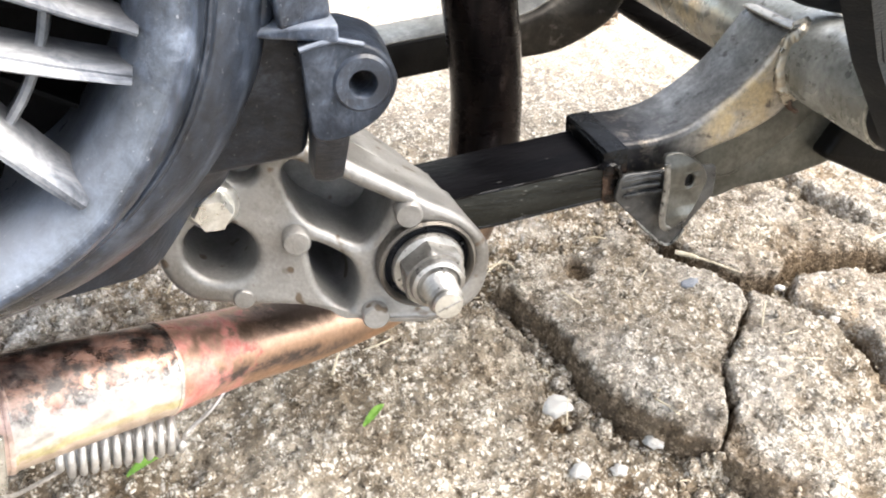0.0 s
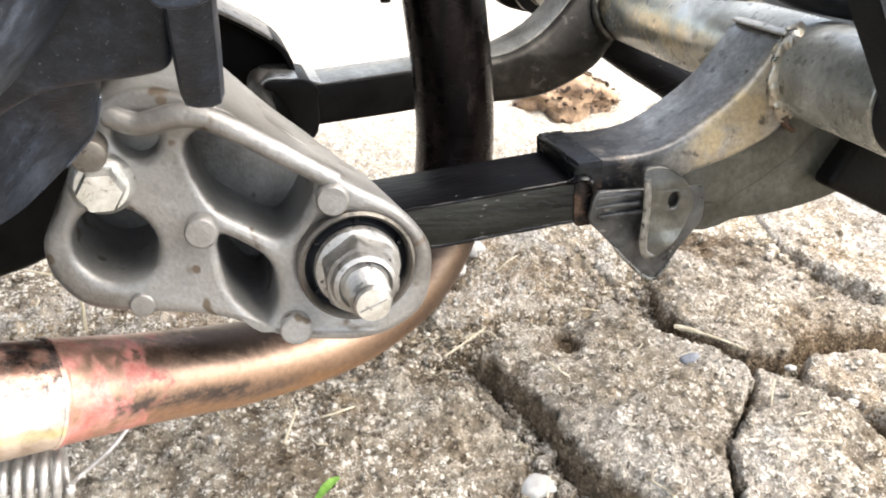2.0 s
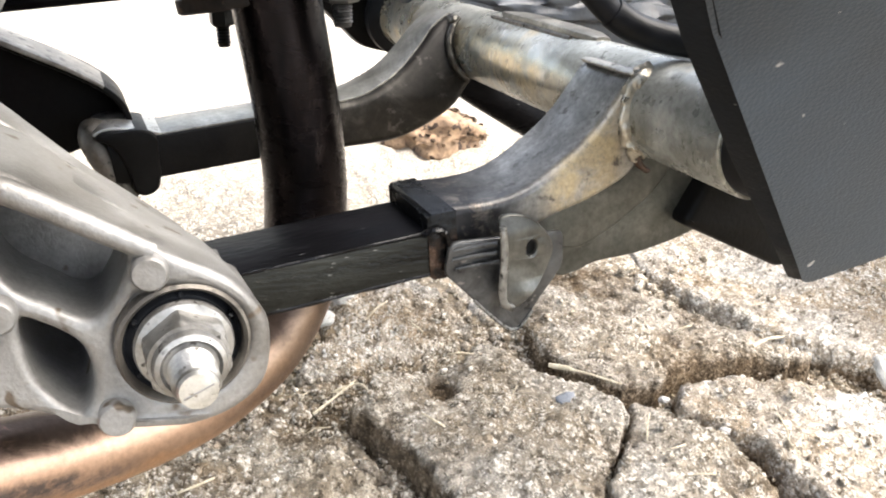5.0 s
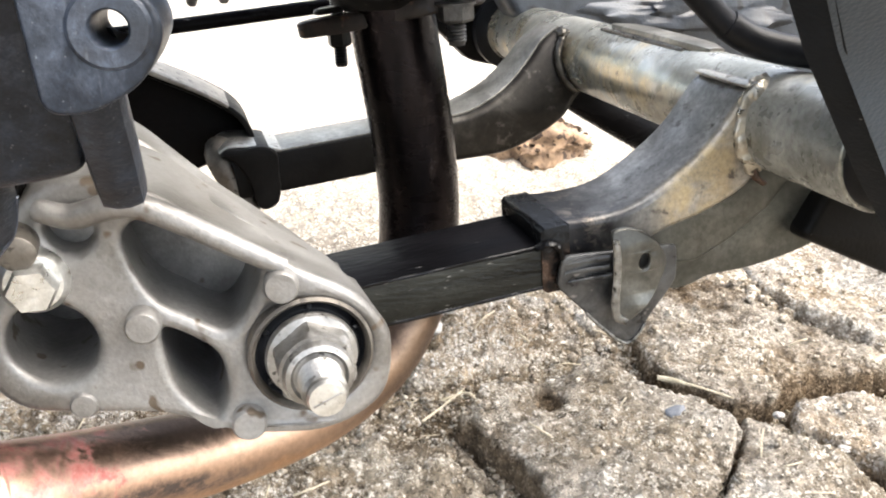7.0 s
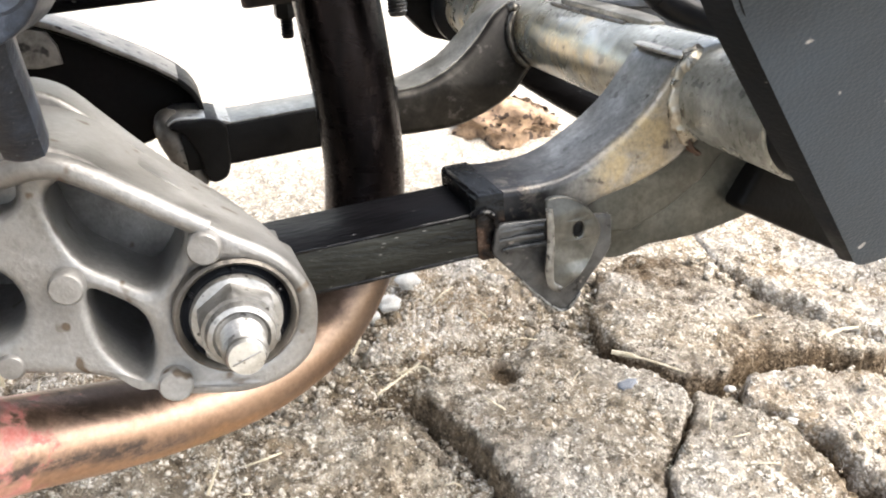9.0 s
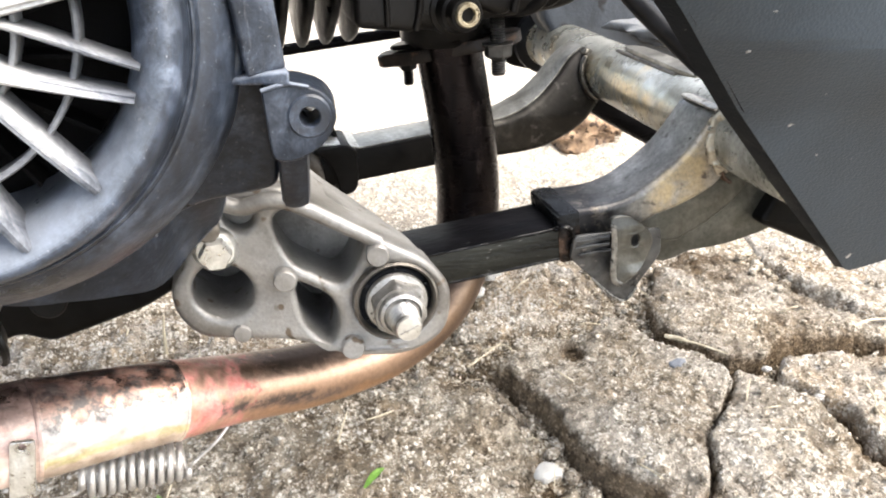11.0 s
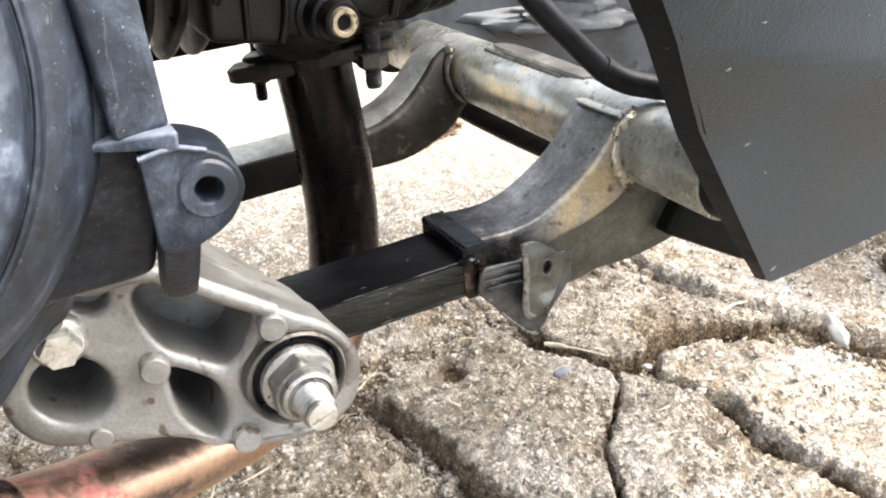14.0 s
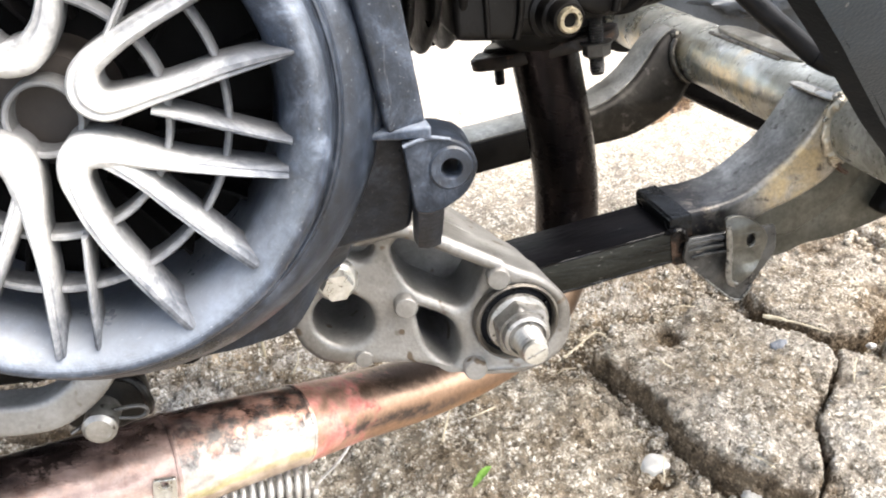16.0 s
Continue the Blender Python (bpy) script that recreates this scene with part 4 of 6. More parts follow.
def leaf_pile():
    rnd, bm = random.Random(9), bmesh.new()
    for _ in range(220):
        a, d = rnd.random() * 6.3, 0.058 * rnd.random() ** 0.6
        c = Vector((0.325 + d * math.cos(a), 0.585 + 0.8 * d * math.sin(a), 0.003 + 0.026 * (1 - (d / 0.058) ** 2) * (0.75 + 0.22 * rnd.random())))
        turn = Euler((rnd.uniform(-0.35, 0.35), rnd.uniform(-0.35, 0.35), rnd.random() * 6.3)).to_matrix()
        s = rnd.uniform(0.0025, 0.0065)
        vs = [bm.verts.new(c + turn @ Vector((s * px, s * 0.6 * py, s * pz))) for px, py, pz in ((-1, 0, 0), (-0.3, 0.9, 0.25), (0.5, 0.7, 0.2), (1, 0, -0.1), (0.5, -0.7, 0.25), (-0.3, -0.9, 0.2))]
        bm.faces.new(vs)
    bmesh.ops.solidify(bm, geom=bm.faces, thickness=0.0008)
    heap = blob((0.325, 0.585, 0.002), (0.050, 0.040, 0.026), 5.5, 4)
    mesh = bpy.data.meshes.new("heap")
    heap.to_mesh(mesh)
    heap.free()
    bm.from_mesh(mesh)
    bpy.data.meshes.remove(mesh)
    return tagged(part("leaf_pile", bm, M["dead_leaf"], None, "", 180), "heap of dry brown leaves on the sunlit ground", "leaves", kind="stuff")


leaf_pile()

# ---------------------------------------------------------------- scooter
# Its own axes: origin in the hanger pivot, x to the front, y across to its left, z up. It leans to its left.
PIVOT, LEAN_OVER = 0.1856, -7.99
SCOOTER = Matrix.Translation((0, 0, PIVOT)) @ Matrix.Rotation(radians(LEAN_OVER), 4, "X")
scooter = thing("scooter", "black scooter leaning to one side, rear engine hanger exposed", "scooter", SCOOTER)


def face_y(x):
    """The bracket's outer face, which falls back to the rear."""
    return 0.004 - 0.3 * min(0.0, x)


def build_bracket():
    def slant(c):
        drop = c.y * max(0.0, min(0.17, 0.115 + 3.05 * c.x)) * max(0.0, min(1.0, (c.z + 0.002) / 0.012))
        return Vector((c.x, c.y + face_y(c.x), c.z - drop))

    outline = curve_through([(0.022, 0.000), (0.020, -0.014), (0.010, -0.022), (-0.004, -0.0245), (-0.020, -0.0245), (-0.038, -0.0195), (-0.058, -0.0195), (-0.074, -0.019), (-0.083, -0.011), (-0.085, 0.000), (-0.080, 0.010), (-0.076, 0.022), (-0.071, 0.036), (-0.060, 0.0455), (-0.046, 0.0460), (-0.034, 0.0420), (-0.019, 0.0325), (-0.006, 0.0260), (0.010, 0.0180), (0.019, 0.009)], 5, True)
    pocket = curve_through([(-0.045, 0.030), (-0.040, 0.0365), (-0.030, 0.035), (-0.016, 0.0275), (-0.012, 0.022), (-0.0195, 0.007), (-0.030, 0.010), (-0.039, 0.0155)], 4, True)
    window = curve_through([(-0.0375, 0.0055), (-0.031, 0.0045), (-0.0235, -0.001), (-0.0215, -0.012), (-0.0245, -0.020), (-0.030, -0.017), (-0.0355, -0.009)], 4, True)
    bore = ring2(-0.0652, 0.001, 0.0118)
    dip = ring2(-0.0575, 0.0330, 0.0060, 24)
    hub = ring2(0.0, 0.0, 0.0158)
    b = part("hanger_bracket", plate(outline, (pocket, window, bore, hub, dip), 0.0, 0.051, 0.0028, 3, slant), M["cast"], scooter, "grey cast aluminium hanger bracket with pockets", 50)
    floor = curve_through([(-0.052, 0.030), (-0.042, 0.040), (-0.026, 0.036), (-0.010, 0.028), (-0.004, 0.020), (-0.0175, 0.002), (-0.034, 0.006), (-0.045, 0.014)], 4, True)
    part("pocket_floor", plate(floor, (), 0.029, 0.0505, 0.001, 1, slant), M["cast"], b)
    part("dip_floor", plate(ring2(-0.0575, 0.0330, 0.0082, 24), (), 0.0090, 0.0120, 0.0005, 1, slant), M["cast"], b)
    part("top_lip", sweep(curve_through([(-0.0640, 0.0215, 0.0392), (-0.0620, 0.0205, 0.0388), (-0.0556, 0.0190, 0.0376), (-0.0468, 0.0165, 0.0405), (-0.0397, 0.0145, 0.0405), (-0.0300, 0.0120, 0.0366), (-0.0180, 0.0088, 0.0306), (-0.0060, 0.0058, 0.0248)], 6), lambda t: disc(0.0034 * (0.55 + 0.45 * math.sin(math.pi * min(1.0, 0.12 + 0.8 * t)) ** 0.6), 14)), M["cast"], b, "rounded raised lip along the bracket", 60)
    # the thick rear web that carries the top edge back across the engine
    def lean(c):
        drop = c.y * max(0.0, min(0.17, 0.115 + 3.05 * c.x)) * max(0.0, min(1.0, (c.z + 0.002) / 0.012))
        return Vector((c.x, c.y + 0.7 * face_y(c.x), c.z - drop))
    part("rear_web", plate(curve_through([(0.019, -0.004), (0.008, -0.018), (-0.020, -0.021), (-0.060, -0.016), (-0.080, -0.004), (-0.074, 0.014), (-0.066, 0.042), (-0.056, 0.0500), (-0.0447, 0.0490), (-0.034, 0.0420), (-0.019, 0.0322), (-0.006, 0.0255), (0.008, 0.0172), (0.016, 0.008)], 4, True), (), 0.050, 0.072, 0.002, 2, lean), M["cast"], b)
    # bearing, bush, nut and bolt
    part("bearing_ring", lathe([(0.0166, 0.010), (0.0166, 0.0002), (0.0158, -0.0006), (0.0148, 0.0006), (0.0146, 0.008), (0.0166, 0.010)], (0, 0.004, 0), (0, 1, 0), 48), M["ring_steel"], b, "thin worn steel ring")
    part("rubber_bush", lathe([(0.0148, 0.012), (0.0147, 0.0028), (0.0138, 0.0034), (0.0126, 0.0022), (0.0100, 0.0020), (0, 0.001), (0, 0.012)], (0, 0.004, 0), (0, 1, 0), 48), M["rubber"], b, "black rubber bush")
    for deg in (28, 92, 150, 214, 330):
        part("rubber_nub", blob((0.0132 * math.cos(radians(deg)), 0.0062, 0.0132 * math.sin(radians(deg))), (0.0009, 0.0012, 0.0009), deg, 2), M["rubber"], b)
    bm = lathe([(0, 0), (0.0122, 0), (0.0124, 0.0010), (0.0119, 0.0024), (0.0112, 0.0030), (0.0112, 0.0088), (0.0100, 0.0104), (0, 0.0104)], (0, 0.0050, 0), (0, -1, 0), 48)
    for v in bm.verts:
        if v.co.y < 0.0025:
            g = math.atan2(v.co.z, v.co.x) + 0.35
            flat = 0.0098 / math.cos((g % (math.pi / 3)) - math.pi / 6)
            rad = math.hypot(v.co.x, v.co.z)
            if rad > flat:
                v.co.x *= flat / rad
                v.co.z *= flat / rad
    part("nut", bm, M["nut_steel"], b, "scuffed grey flange nut", 30)
    part("nut_collar", lathe([(0, 0), (0.0088, 0), (0.0091, 0.0010), (0.0086, 0.0030), (0.0074, 0.0036), (0.0066, 0.0028), (0, 0.0028)], (0, -0.0050, 0), (0, -1, 0), 32), M["nut_steel"], b)
    part("bolt", thread((0, -0.004, 0), (0, -0.0188, 0), 0.0058, 0.0019, 24), M["nut_steel"], b, "threaded bolt end with a slot", 20)
    part("bolt_tip", lathe([(0, 0), (0.0049, 0), (0.0045, 0.0012), (0, 0.0013)], (0, -0.0186, 0), (0, -1, 0), 24), M["steel"], b)
    part("bolt_slot", sweep([Vector((-0.0034, -0.0199, -0.0016)), Vector((0.0034, -0.0199, 0.0016))], box_section(0.0006, 0.0003, 0.0001)), M["nut_steel"], b)
    for x, z, r, out in ((-0.0420, 0.0088, 0.0046, 0.0050), (-0.0076, 0.0205, 0.0045, 0.0042), (-0.0172, -0.0195, 0.0046, 0.0045), (-0.0592, -0.0165, 0.0038, 0.0012)):
        y = face_y(x)
        part("pin", lathe([(0, 0), (r - 0.0006, 0), (r, 0.0007), (r * 1.04, out + 0.010), (0, out + 0.010)], (x, y - out, z), (0.12, 1, 0), 24), M["cast"], b, "round cast pin end")
    part("pin_stub", lathe([(0, 0), (0.0036, 0), (0.0045, 0.0006), (0.0047, 0.003), (0.0050, 0.014), (0, 0.014)], (-0.0690, 0.0150, 0.0300), (-0.05, 1, 0.05), 28), M["ring_steel"], b, "dull cast stub end above the bolt")
    part("hex_bolt", hexagon((-0.0668, 0.024, 0.0205), (-0.0668, 0.0135, 0.0205), 0.0064, 0.3), M["steel"], b, "pale zinc hexagon bolt head", 25)
    part("bolt_flange", lathe([(0, 0), (0.0086, 0), (0.0087, 0.0022), (0.0070, 0.0045), (0, 0.0045)], (-0.0668, 0.0235, 0.0205), (0, -1, 0), 28), M["steel"], b)
    return b


build_bracket()

FAN = (-0.128, 0.118)


def fan_point(r, deg, y):
    return Vector((FAN[0] + r * math.cos(radians(deg)), y, FAN[1] + r * math.sin(radians(deg))))


def shear(bm):
    """The cover's face leans out a little towards its foot."""
    for v in bm.verts:
        v.co.y += 0.12 * (v.co.z - 0.100)
    return bm


def wall_rib(points, crown, deep, bm=None):
    """A rib of the grille: polar points with a width each (millimetres, degrees), a ridged crown towards the viewer and straight flanks."""
    flat = curve_through([(FAN[0] + r / 1000 * math.cos(radians(a)), FAN[1] + r / 1000 * math.sin(radians(a)), w / 1000) for r, a, w in points], 7)
    bm, rows = bm or bmesh.new(), []
    for i, p in enumerate(flat):
        q, o = flat[min(i + 1, len(flat) - 1)], flat[max(i - 1, 0)]
        t = Vector((q.x - o.x, q.y - o.y)).normalized()
        n, w = Vector((-t.y, t.x)), max(0.0010, 0.68 * p.z)
        far = max(0.0, math.hypot(p.x - FAN[0], p.y - FAN[1]) - 0.030) / 0.024
        y = crown + 0.0022 * far * far
        wave = 0.0002 * noise.noise(Vector((p.x * 300, p.y * 300, crown * 100)))
        cut = [(-0.50, deep), (-0.50, 0.0012), (-0.40, 0.0002), (-0.22, 0.0004), (-0.10, -0.0007), (0.20, -0.0009), (0.38, -0.0001), (0.50, 0.0014), (0.50, deep)]
        rows.append([bm.verts.new((p.x + n.x * u * w, y + v + wave, p.y + n.y * u * w)) for u, v in cut])
    for r, q in zip(rows, rows[1:]):
        for i in range(len(r)):
            bm.faces.new((r[i - 1], r[i], q[i], q[i - 1]))
    bm.faces.new(rows[0])
    bm.faces.new(rows[-1])
    return bm


def skirt():
    """The flap that folds in from the cover's lower edge towards the bracket."""
    top = curve_through([(-0.168, -0.0440, 0.0600), (-0.128, -0.0430, 0.0500), (-0.109, -0.0400, 0.0520), (-0.096, -0.0370, 0.0550), (-0.084, -0.0345, 0.0600), (-0.074, -0.0340, 0.0640), (-0.067, -0.0340, 0.0655), (-0.062, -0.0340, 0.0655), (-0.0595, -0.0340, 0.0655)], 5)
    low = curve_through([(-0.168, -0.0440, 0.0465), (-0.128, -0.0440, 0.0345), (-0.109, -0.0400, 0.0318), (-0.096, -0.0320, 0.0288), (-0.0835, -0.0215, 0.0268), (-0.0716, -0.0030, 0.0335), (-0.0640, -0.0095, 0.0435), (-0.0612, -0.0175, 0.0540), (-0.0595, -0.0300, 0.0600)], 5)
    bm, rows = bmesh.new(), []
    for a, b in zip(top, low):
        row = []
        for k in range(7):
            p = a.lerp(b, k / 6)
            p.y -= 0.0030 * math.sin(math.pi * k / 6)
            row.append(bm.verts.new(p))
        rows.append(row)
    for r, q in zip(rows, rows[1:]):
        for k in range(6):
            bm.faces.new((r[k], r[k + 1], q[k + 1], q[k]))
    bmesh.ops.recalc_face_normals(bm, faces=bm.faces[:])
    bmesh.ops.solidify(bm, geom=bm.faces[:], thickness=0.0012)
    return bm


def build_fan_cover():
    c = (FAN[0], 0, FAN[1])
    shell = curve_through([(0.0600, -0.0820, 0), (0.0612, -0.0775, 0), (0.0619, -0.0748, 0), (0.0626, -0.0752, 0), (0.0634, -0.0744, 0), (0.0642, -0.0718, 0), (0.0652, -0.0714, 0), (0.0680, -0.0690, 0), (0.0715, -0.0640, 0), (0.0750, -0.0570, 0), (0.0772, -0.0480, 0), (0.0770, -0.0380, 0), (0.0700, -0.0300, 0)], 3)
    cover = part("fan_cover", shear(lathe([(p.x, p.y) for p in shell] + [(0.056, -0.030), (0.056, -0.080), (0.0600, -0.0820)], c, (0, 1, 0), 120)), M["rim_plastic"], scooter, "dusty dark plastic fan cover with a spoked grille", 60)
    slope = curve_through([(0.0480, -0.050, 0), (0.0482, -0.0700, 0), (0.0486, -0.0770, 0), (0.0500, -0.0808, 0), (0.0525, -0.0842, 0), (0.0548, -0.0862, 0), (0.0566, -0.0868, 0), (0.0584, -0.0858, 0), (0.0602, -0.0818, 0), (0.0606, -0.0780, 0)], 3)
    part("rim_slope", shear(lathe([(p.x, p.y) for p in slope] + [(0.0560, -0.050), (0.0480, -0.050)], c, (0, 1, 0), 120)), M["pale_rim"], cover, "dusty inner slope of the rim, upward faces painted lighter", 60)
    crown = -0.0880
    petals = (
        [(55, 34, 3.6), (43, 37, 5.6), (31, 42, 6.2), (21.7, 48, 7.2), (14.8, 53, 9.0), (10.6, 40, 10.6), (12.6, 18, 9.2), (21.7, 14.5, 7.0), (30.6, 14, 6.2), (39, 14, 6.2), (48, 13, 4.8), (54.5, 12, 2.4)],
        [(51, -18, 3.0), (37, -20, 4.0), (25, -23, 5.2), (13.5, -28, 9.0), (7.6, -48, 11.5), (9.6, -74, 10.4), (14.5, -79, 8.0), (24, -76.5, 6.4), (37, -71, 5.8), (54, -67, 4.4)],
        [(53, -100, 3.6), (35, -103, 4.4), (24.4, -109, 5.4), (15.5, -121, 9.0), (11, -146, 11.0), (14, -172, 9.0), (24, 176, 6.5), (54, 170, 4.4)],
        [(54, 79, 4.6), (28, 80, 6.6), (19, 87, 9.0), (16, 104, 11.0), (22, 120, 8.0), (54, 116, 4.6)],
    )
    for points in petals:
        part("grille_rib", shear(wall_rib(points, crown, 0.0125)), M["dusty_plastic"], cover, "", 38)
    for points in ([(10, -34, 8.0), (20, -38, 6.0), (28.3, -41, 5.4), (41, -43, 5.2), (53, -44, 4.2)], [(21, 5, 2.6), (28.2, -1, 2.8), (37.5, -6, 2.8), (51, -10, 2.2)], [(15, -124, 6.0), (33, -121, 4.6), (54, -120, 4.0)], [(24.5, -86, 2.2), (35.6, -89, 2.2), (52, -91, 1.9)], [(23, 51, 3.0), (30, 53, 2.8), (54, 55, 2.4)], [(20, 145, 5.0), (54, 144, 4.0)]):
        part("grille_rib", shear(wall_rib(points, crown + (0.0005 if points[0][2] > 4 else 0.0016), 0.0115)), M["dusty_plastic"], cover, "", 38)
    hub = (FAN[0] - 0.0025, 0, FAN[1] + 0.0012)
    for r, w, y in ((0.0266, 0.00085, -0.0822), (0.0396, 0.00085, -0.0812), (0.0080, 0.0008, -0.0815)):
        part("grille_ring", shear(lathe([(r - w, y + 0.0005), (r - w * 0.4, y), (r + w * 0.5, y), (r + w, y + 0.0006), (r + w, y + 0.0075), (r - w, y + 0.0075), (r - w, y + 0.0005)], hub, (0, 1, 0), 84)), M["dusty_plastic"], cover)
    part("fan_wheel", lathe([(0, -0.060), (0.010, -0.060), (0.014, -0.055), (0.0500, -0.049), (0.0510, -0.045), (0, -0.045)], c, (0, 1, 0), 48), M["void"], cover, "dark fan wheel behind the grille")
    part("fan_hub", lathe([(0, -0.0690), (0.0125, -0.0690), (0.0140, -0.0675), (0.0150, -0.056), (0, -0.056)], hub, (0, 1, 0), 40), M["hub_brown"], cover, "dull brown fan hub")
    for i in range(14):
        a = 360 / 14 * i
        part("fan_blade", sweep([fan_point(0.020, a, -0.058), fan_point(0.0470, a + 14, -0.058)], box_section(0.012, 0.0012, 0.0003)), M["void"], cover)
    # the wall behind the ear, the raised strip that runs up from it, the shelf, the ear and the stub below it
    arm = [(-0.150, 0.230), (-0.075, 0.230), (-0.0432, 0.103), (-0.0435, 0.090), (-0.0452, 0.0646), (-0.0525, 0.0627), (-0.0610, 0.0615), (-0.0694, 0.0597), (-0.0780, 0.0545), (-0.0860, 0.0470), (-0.1060, 0.0420), (-0.128, 0.0410), (-0.165, 0.050)]
    def fold_in(c):
        return Vector((c.x, c.y + 0.45 * max(0.0, 0.100 - c.z), c.z))
    part("cover_arm", plate(filleted(arm, 0.004), (ring2(FAN[0], FAN[1], 0.0600, 64),), -0.0565, -0.044, 0.0022, 3, fold_in), M["black_plastic"], cover)
    part("inner_skirt", skirt(), M["black_plastic"], cover, "dark lower flap of the cover, folded in behind it", 60)
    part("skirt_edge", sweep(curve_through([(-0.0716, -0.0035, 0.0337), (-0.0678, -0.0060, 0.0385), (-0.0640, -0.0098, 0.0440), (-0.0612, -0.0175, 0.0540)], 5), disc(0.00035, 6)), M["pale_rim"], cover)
    part("arm_skin", plate(filleted([(-0.0560, 0.230), (-0.0800, 0.230), (-0.0615, 0.112), (-0.0600, 0.1005), (-0.0560, 0.1005), (-0.0530, 0.1035)], 0.004), (), -0.0600, -0.0500, 0.0022, 3), M["rim_plastic"], cover)
    part("arm_strip", plate(filleted([(-0.0760, 0.230), (-0.0600, 0.230), (-0.0428, 0.1040), (-0.0530, 0.1015)], 0.002), (), -0.0640, -0.050, 0.0016, 3), M["rim_plastic"], cover, "raised strip along the arm's edge")
    def wedge(c):
        f = max(0.0, min(1.0, (c.x + 0.0610) / 0.0170))
        return Vector((c.x, c.y + 0.0105 * (1 - f) * (1.0 if c.y < -0.060 else 0.0), c.z))
    part("ledge", plate(filleted([(-0.0612, 0.0996), (-0.0425, 0.1012), (-0.0426, 0.1048), (-0.0480, 0.1040), (-0.0560, 0.1018)], 0.0005, 2), (), -0.0690, -0.050, 0.0007, 2, wedge), M["pale_rim"], cover, "dusty shelf above the ear, its top painted lighter")
    ear = filleted([(-0.0500, 0.0999), (-0.0425, 0.1018), (-0.0335, 0.0990), (-0.0296, 0.0925), (-0.0332, 0.0845), (-0.0415, 0.0800), (-0.0477, 0.0802)], 0.0052, 6)
    ear[0:7] = [Vector((-0.0500, 0.0999))]
    part("mounting_ear", plate(ear, (ring2(-0.0376, 0.0924, 0.0027, 28),), -0.0672, -0.0490, 0.0008, 3, lambda v: Vector((v.x + 0.10 * (v.y + 0.0672), v.y, v.z))), M["black_plastic"], cover, "ear with a bolt hole on the cover's edge")
    part("ear_boss", lathe([(0.0027, 0.004), (0.0027, -0.0004), (0.0030, -0.0008), (0.0054, -0.0007), (0.0060, 0.0), (0.0060, 0.004)], (-0.0376, -0.0672, 0.0924), (0, 1, 0), 32), M["rim_plastic"], cover)
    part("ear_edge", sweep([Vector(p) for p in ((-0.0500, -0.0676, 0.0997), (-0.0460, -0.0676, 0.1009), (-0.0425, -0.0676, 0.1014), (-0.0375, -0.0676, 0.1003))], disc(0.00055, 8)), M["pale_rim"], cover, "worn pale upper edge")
    part("stub", sweep(curve_through([(-0.0418, -0.0580, 0.0890), (-0.0414, -0.0525, 0.0800), (-0.0406, -0.0445, 0.0700), (-0.0402, -0.0400, 0.0642), (-0.0399, -0.0370, 0.0606), (-0.0398, -0.0362, 0.0597)], 5), lambda t: [(a * k, b * k) for k in (1.06 - 0.10 * t if t < 0.80 else 0.98 - 0.34 * ((t - 0.80) / 0.20) ** 3,) for a, b in box_section(0.0090, 0.0088, 0.0032)]), M["black_plastic"], cover, "", 50)
    part("torn_lip", lumps([fan_point(0.0764 + 0.0004 * math.sin(i * 2.3), -150 + i * 1.6, -0.0530 + 0.0008 * math.sin(i * 1.3)) for i in range(62)], 0.0009, 12, 7, 0.8), M["dusty_plastic"], cover, "ragged pale moulding edge")
    return cover


build_fan_cover()


def bead_run(path, r, seed, spread=0.35, flat=(1.0, 1.0, 1.0)):
    """A weld laid in overlapping drops along a path, to be fused into one lumpy run."""
    rnd, bm = random.Random(seed), bmesh.new()
    for p in curve_through(path, 9):
        k = r * rnd.uniform(0.82, 1.08)
        at = p + Vector((rnd.gauss(0, spread * r), rnd.gauss(0, spread * r), rnd.gauss(0, spread * r)))
        made = bmesh.ops.create_icosphere(bm, subdivisions=2, radius=1.0)["verts"]
        off = Vector((rnd.random() * 9, rnd.random() * 9, seed))
        for v in made:
            g = 1 + 0.30 * noise.noise(v.co * 1.5 + off)
            v.co = at + Vector((v.co.x * k * flat[0], v.co.y * k * flat[1], v.co.z * k * flat[2])) * g
    return bm


def fused(ob, size=0.00055):
    """Melts overlapping drops into one skin."""
    mod = ob.modifiers.new("fuse", "REMESH")
    mod.mode, mod.voxel_size, mod.use_smooth_shade = "VOXEL", size, True
    mod = ob.modifiers.new("soften", "SMOOTH")
    mod.factor, mod.iterations = 0.5, 5
    return ob


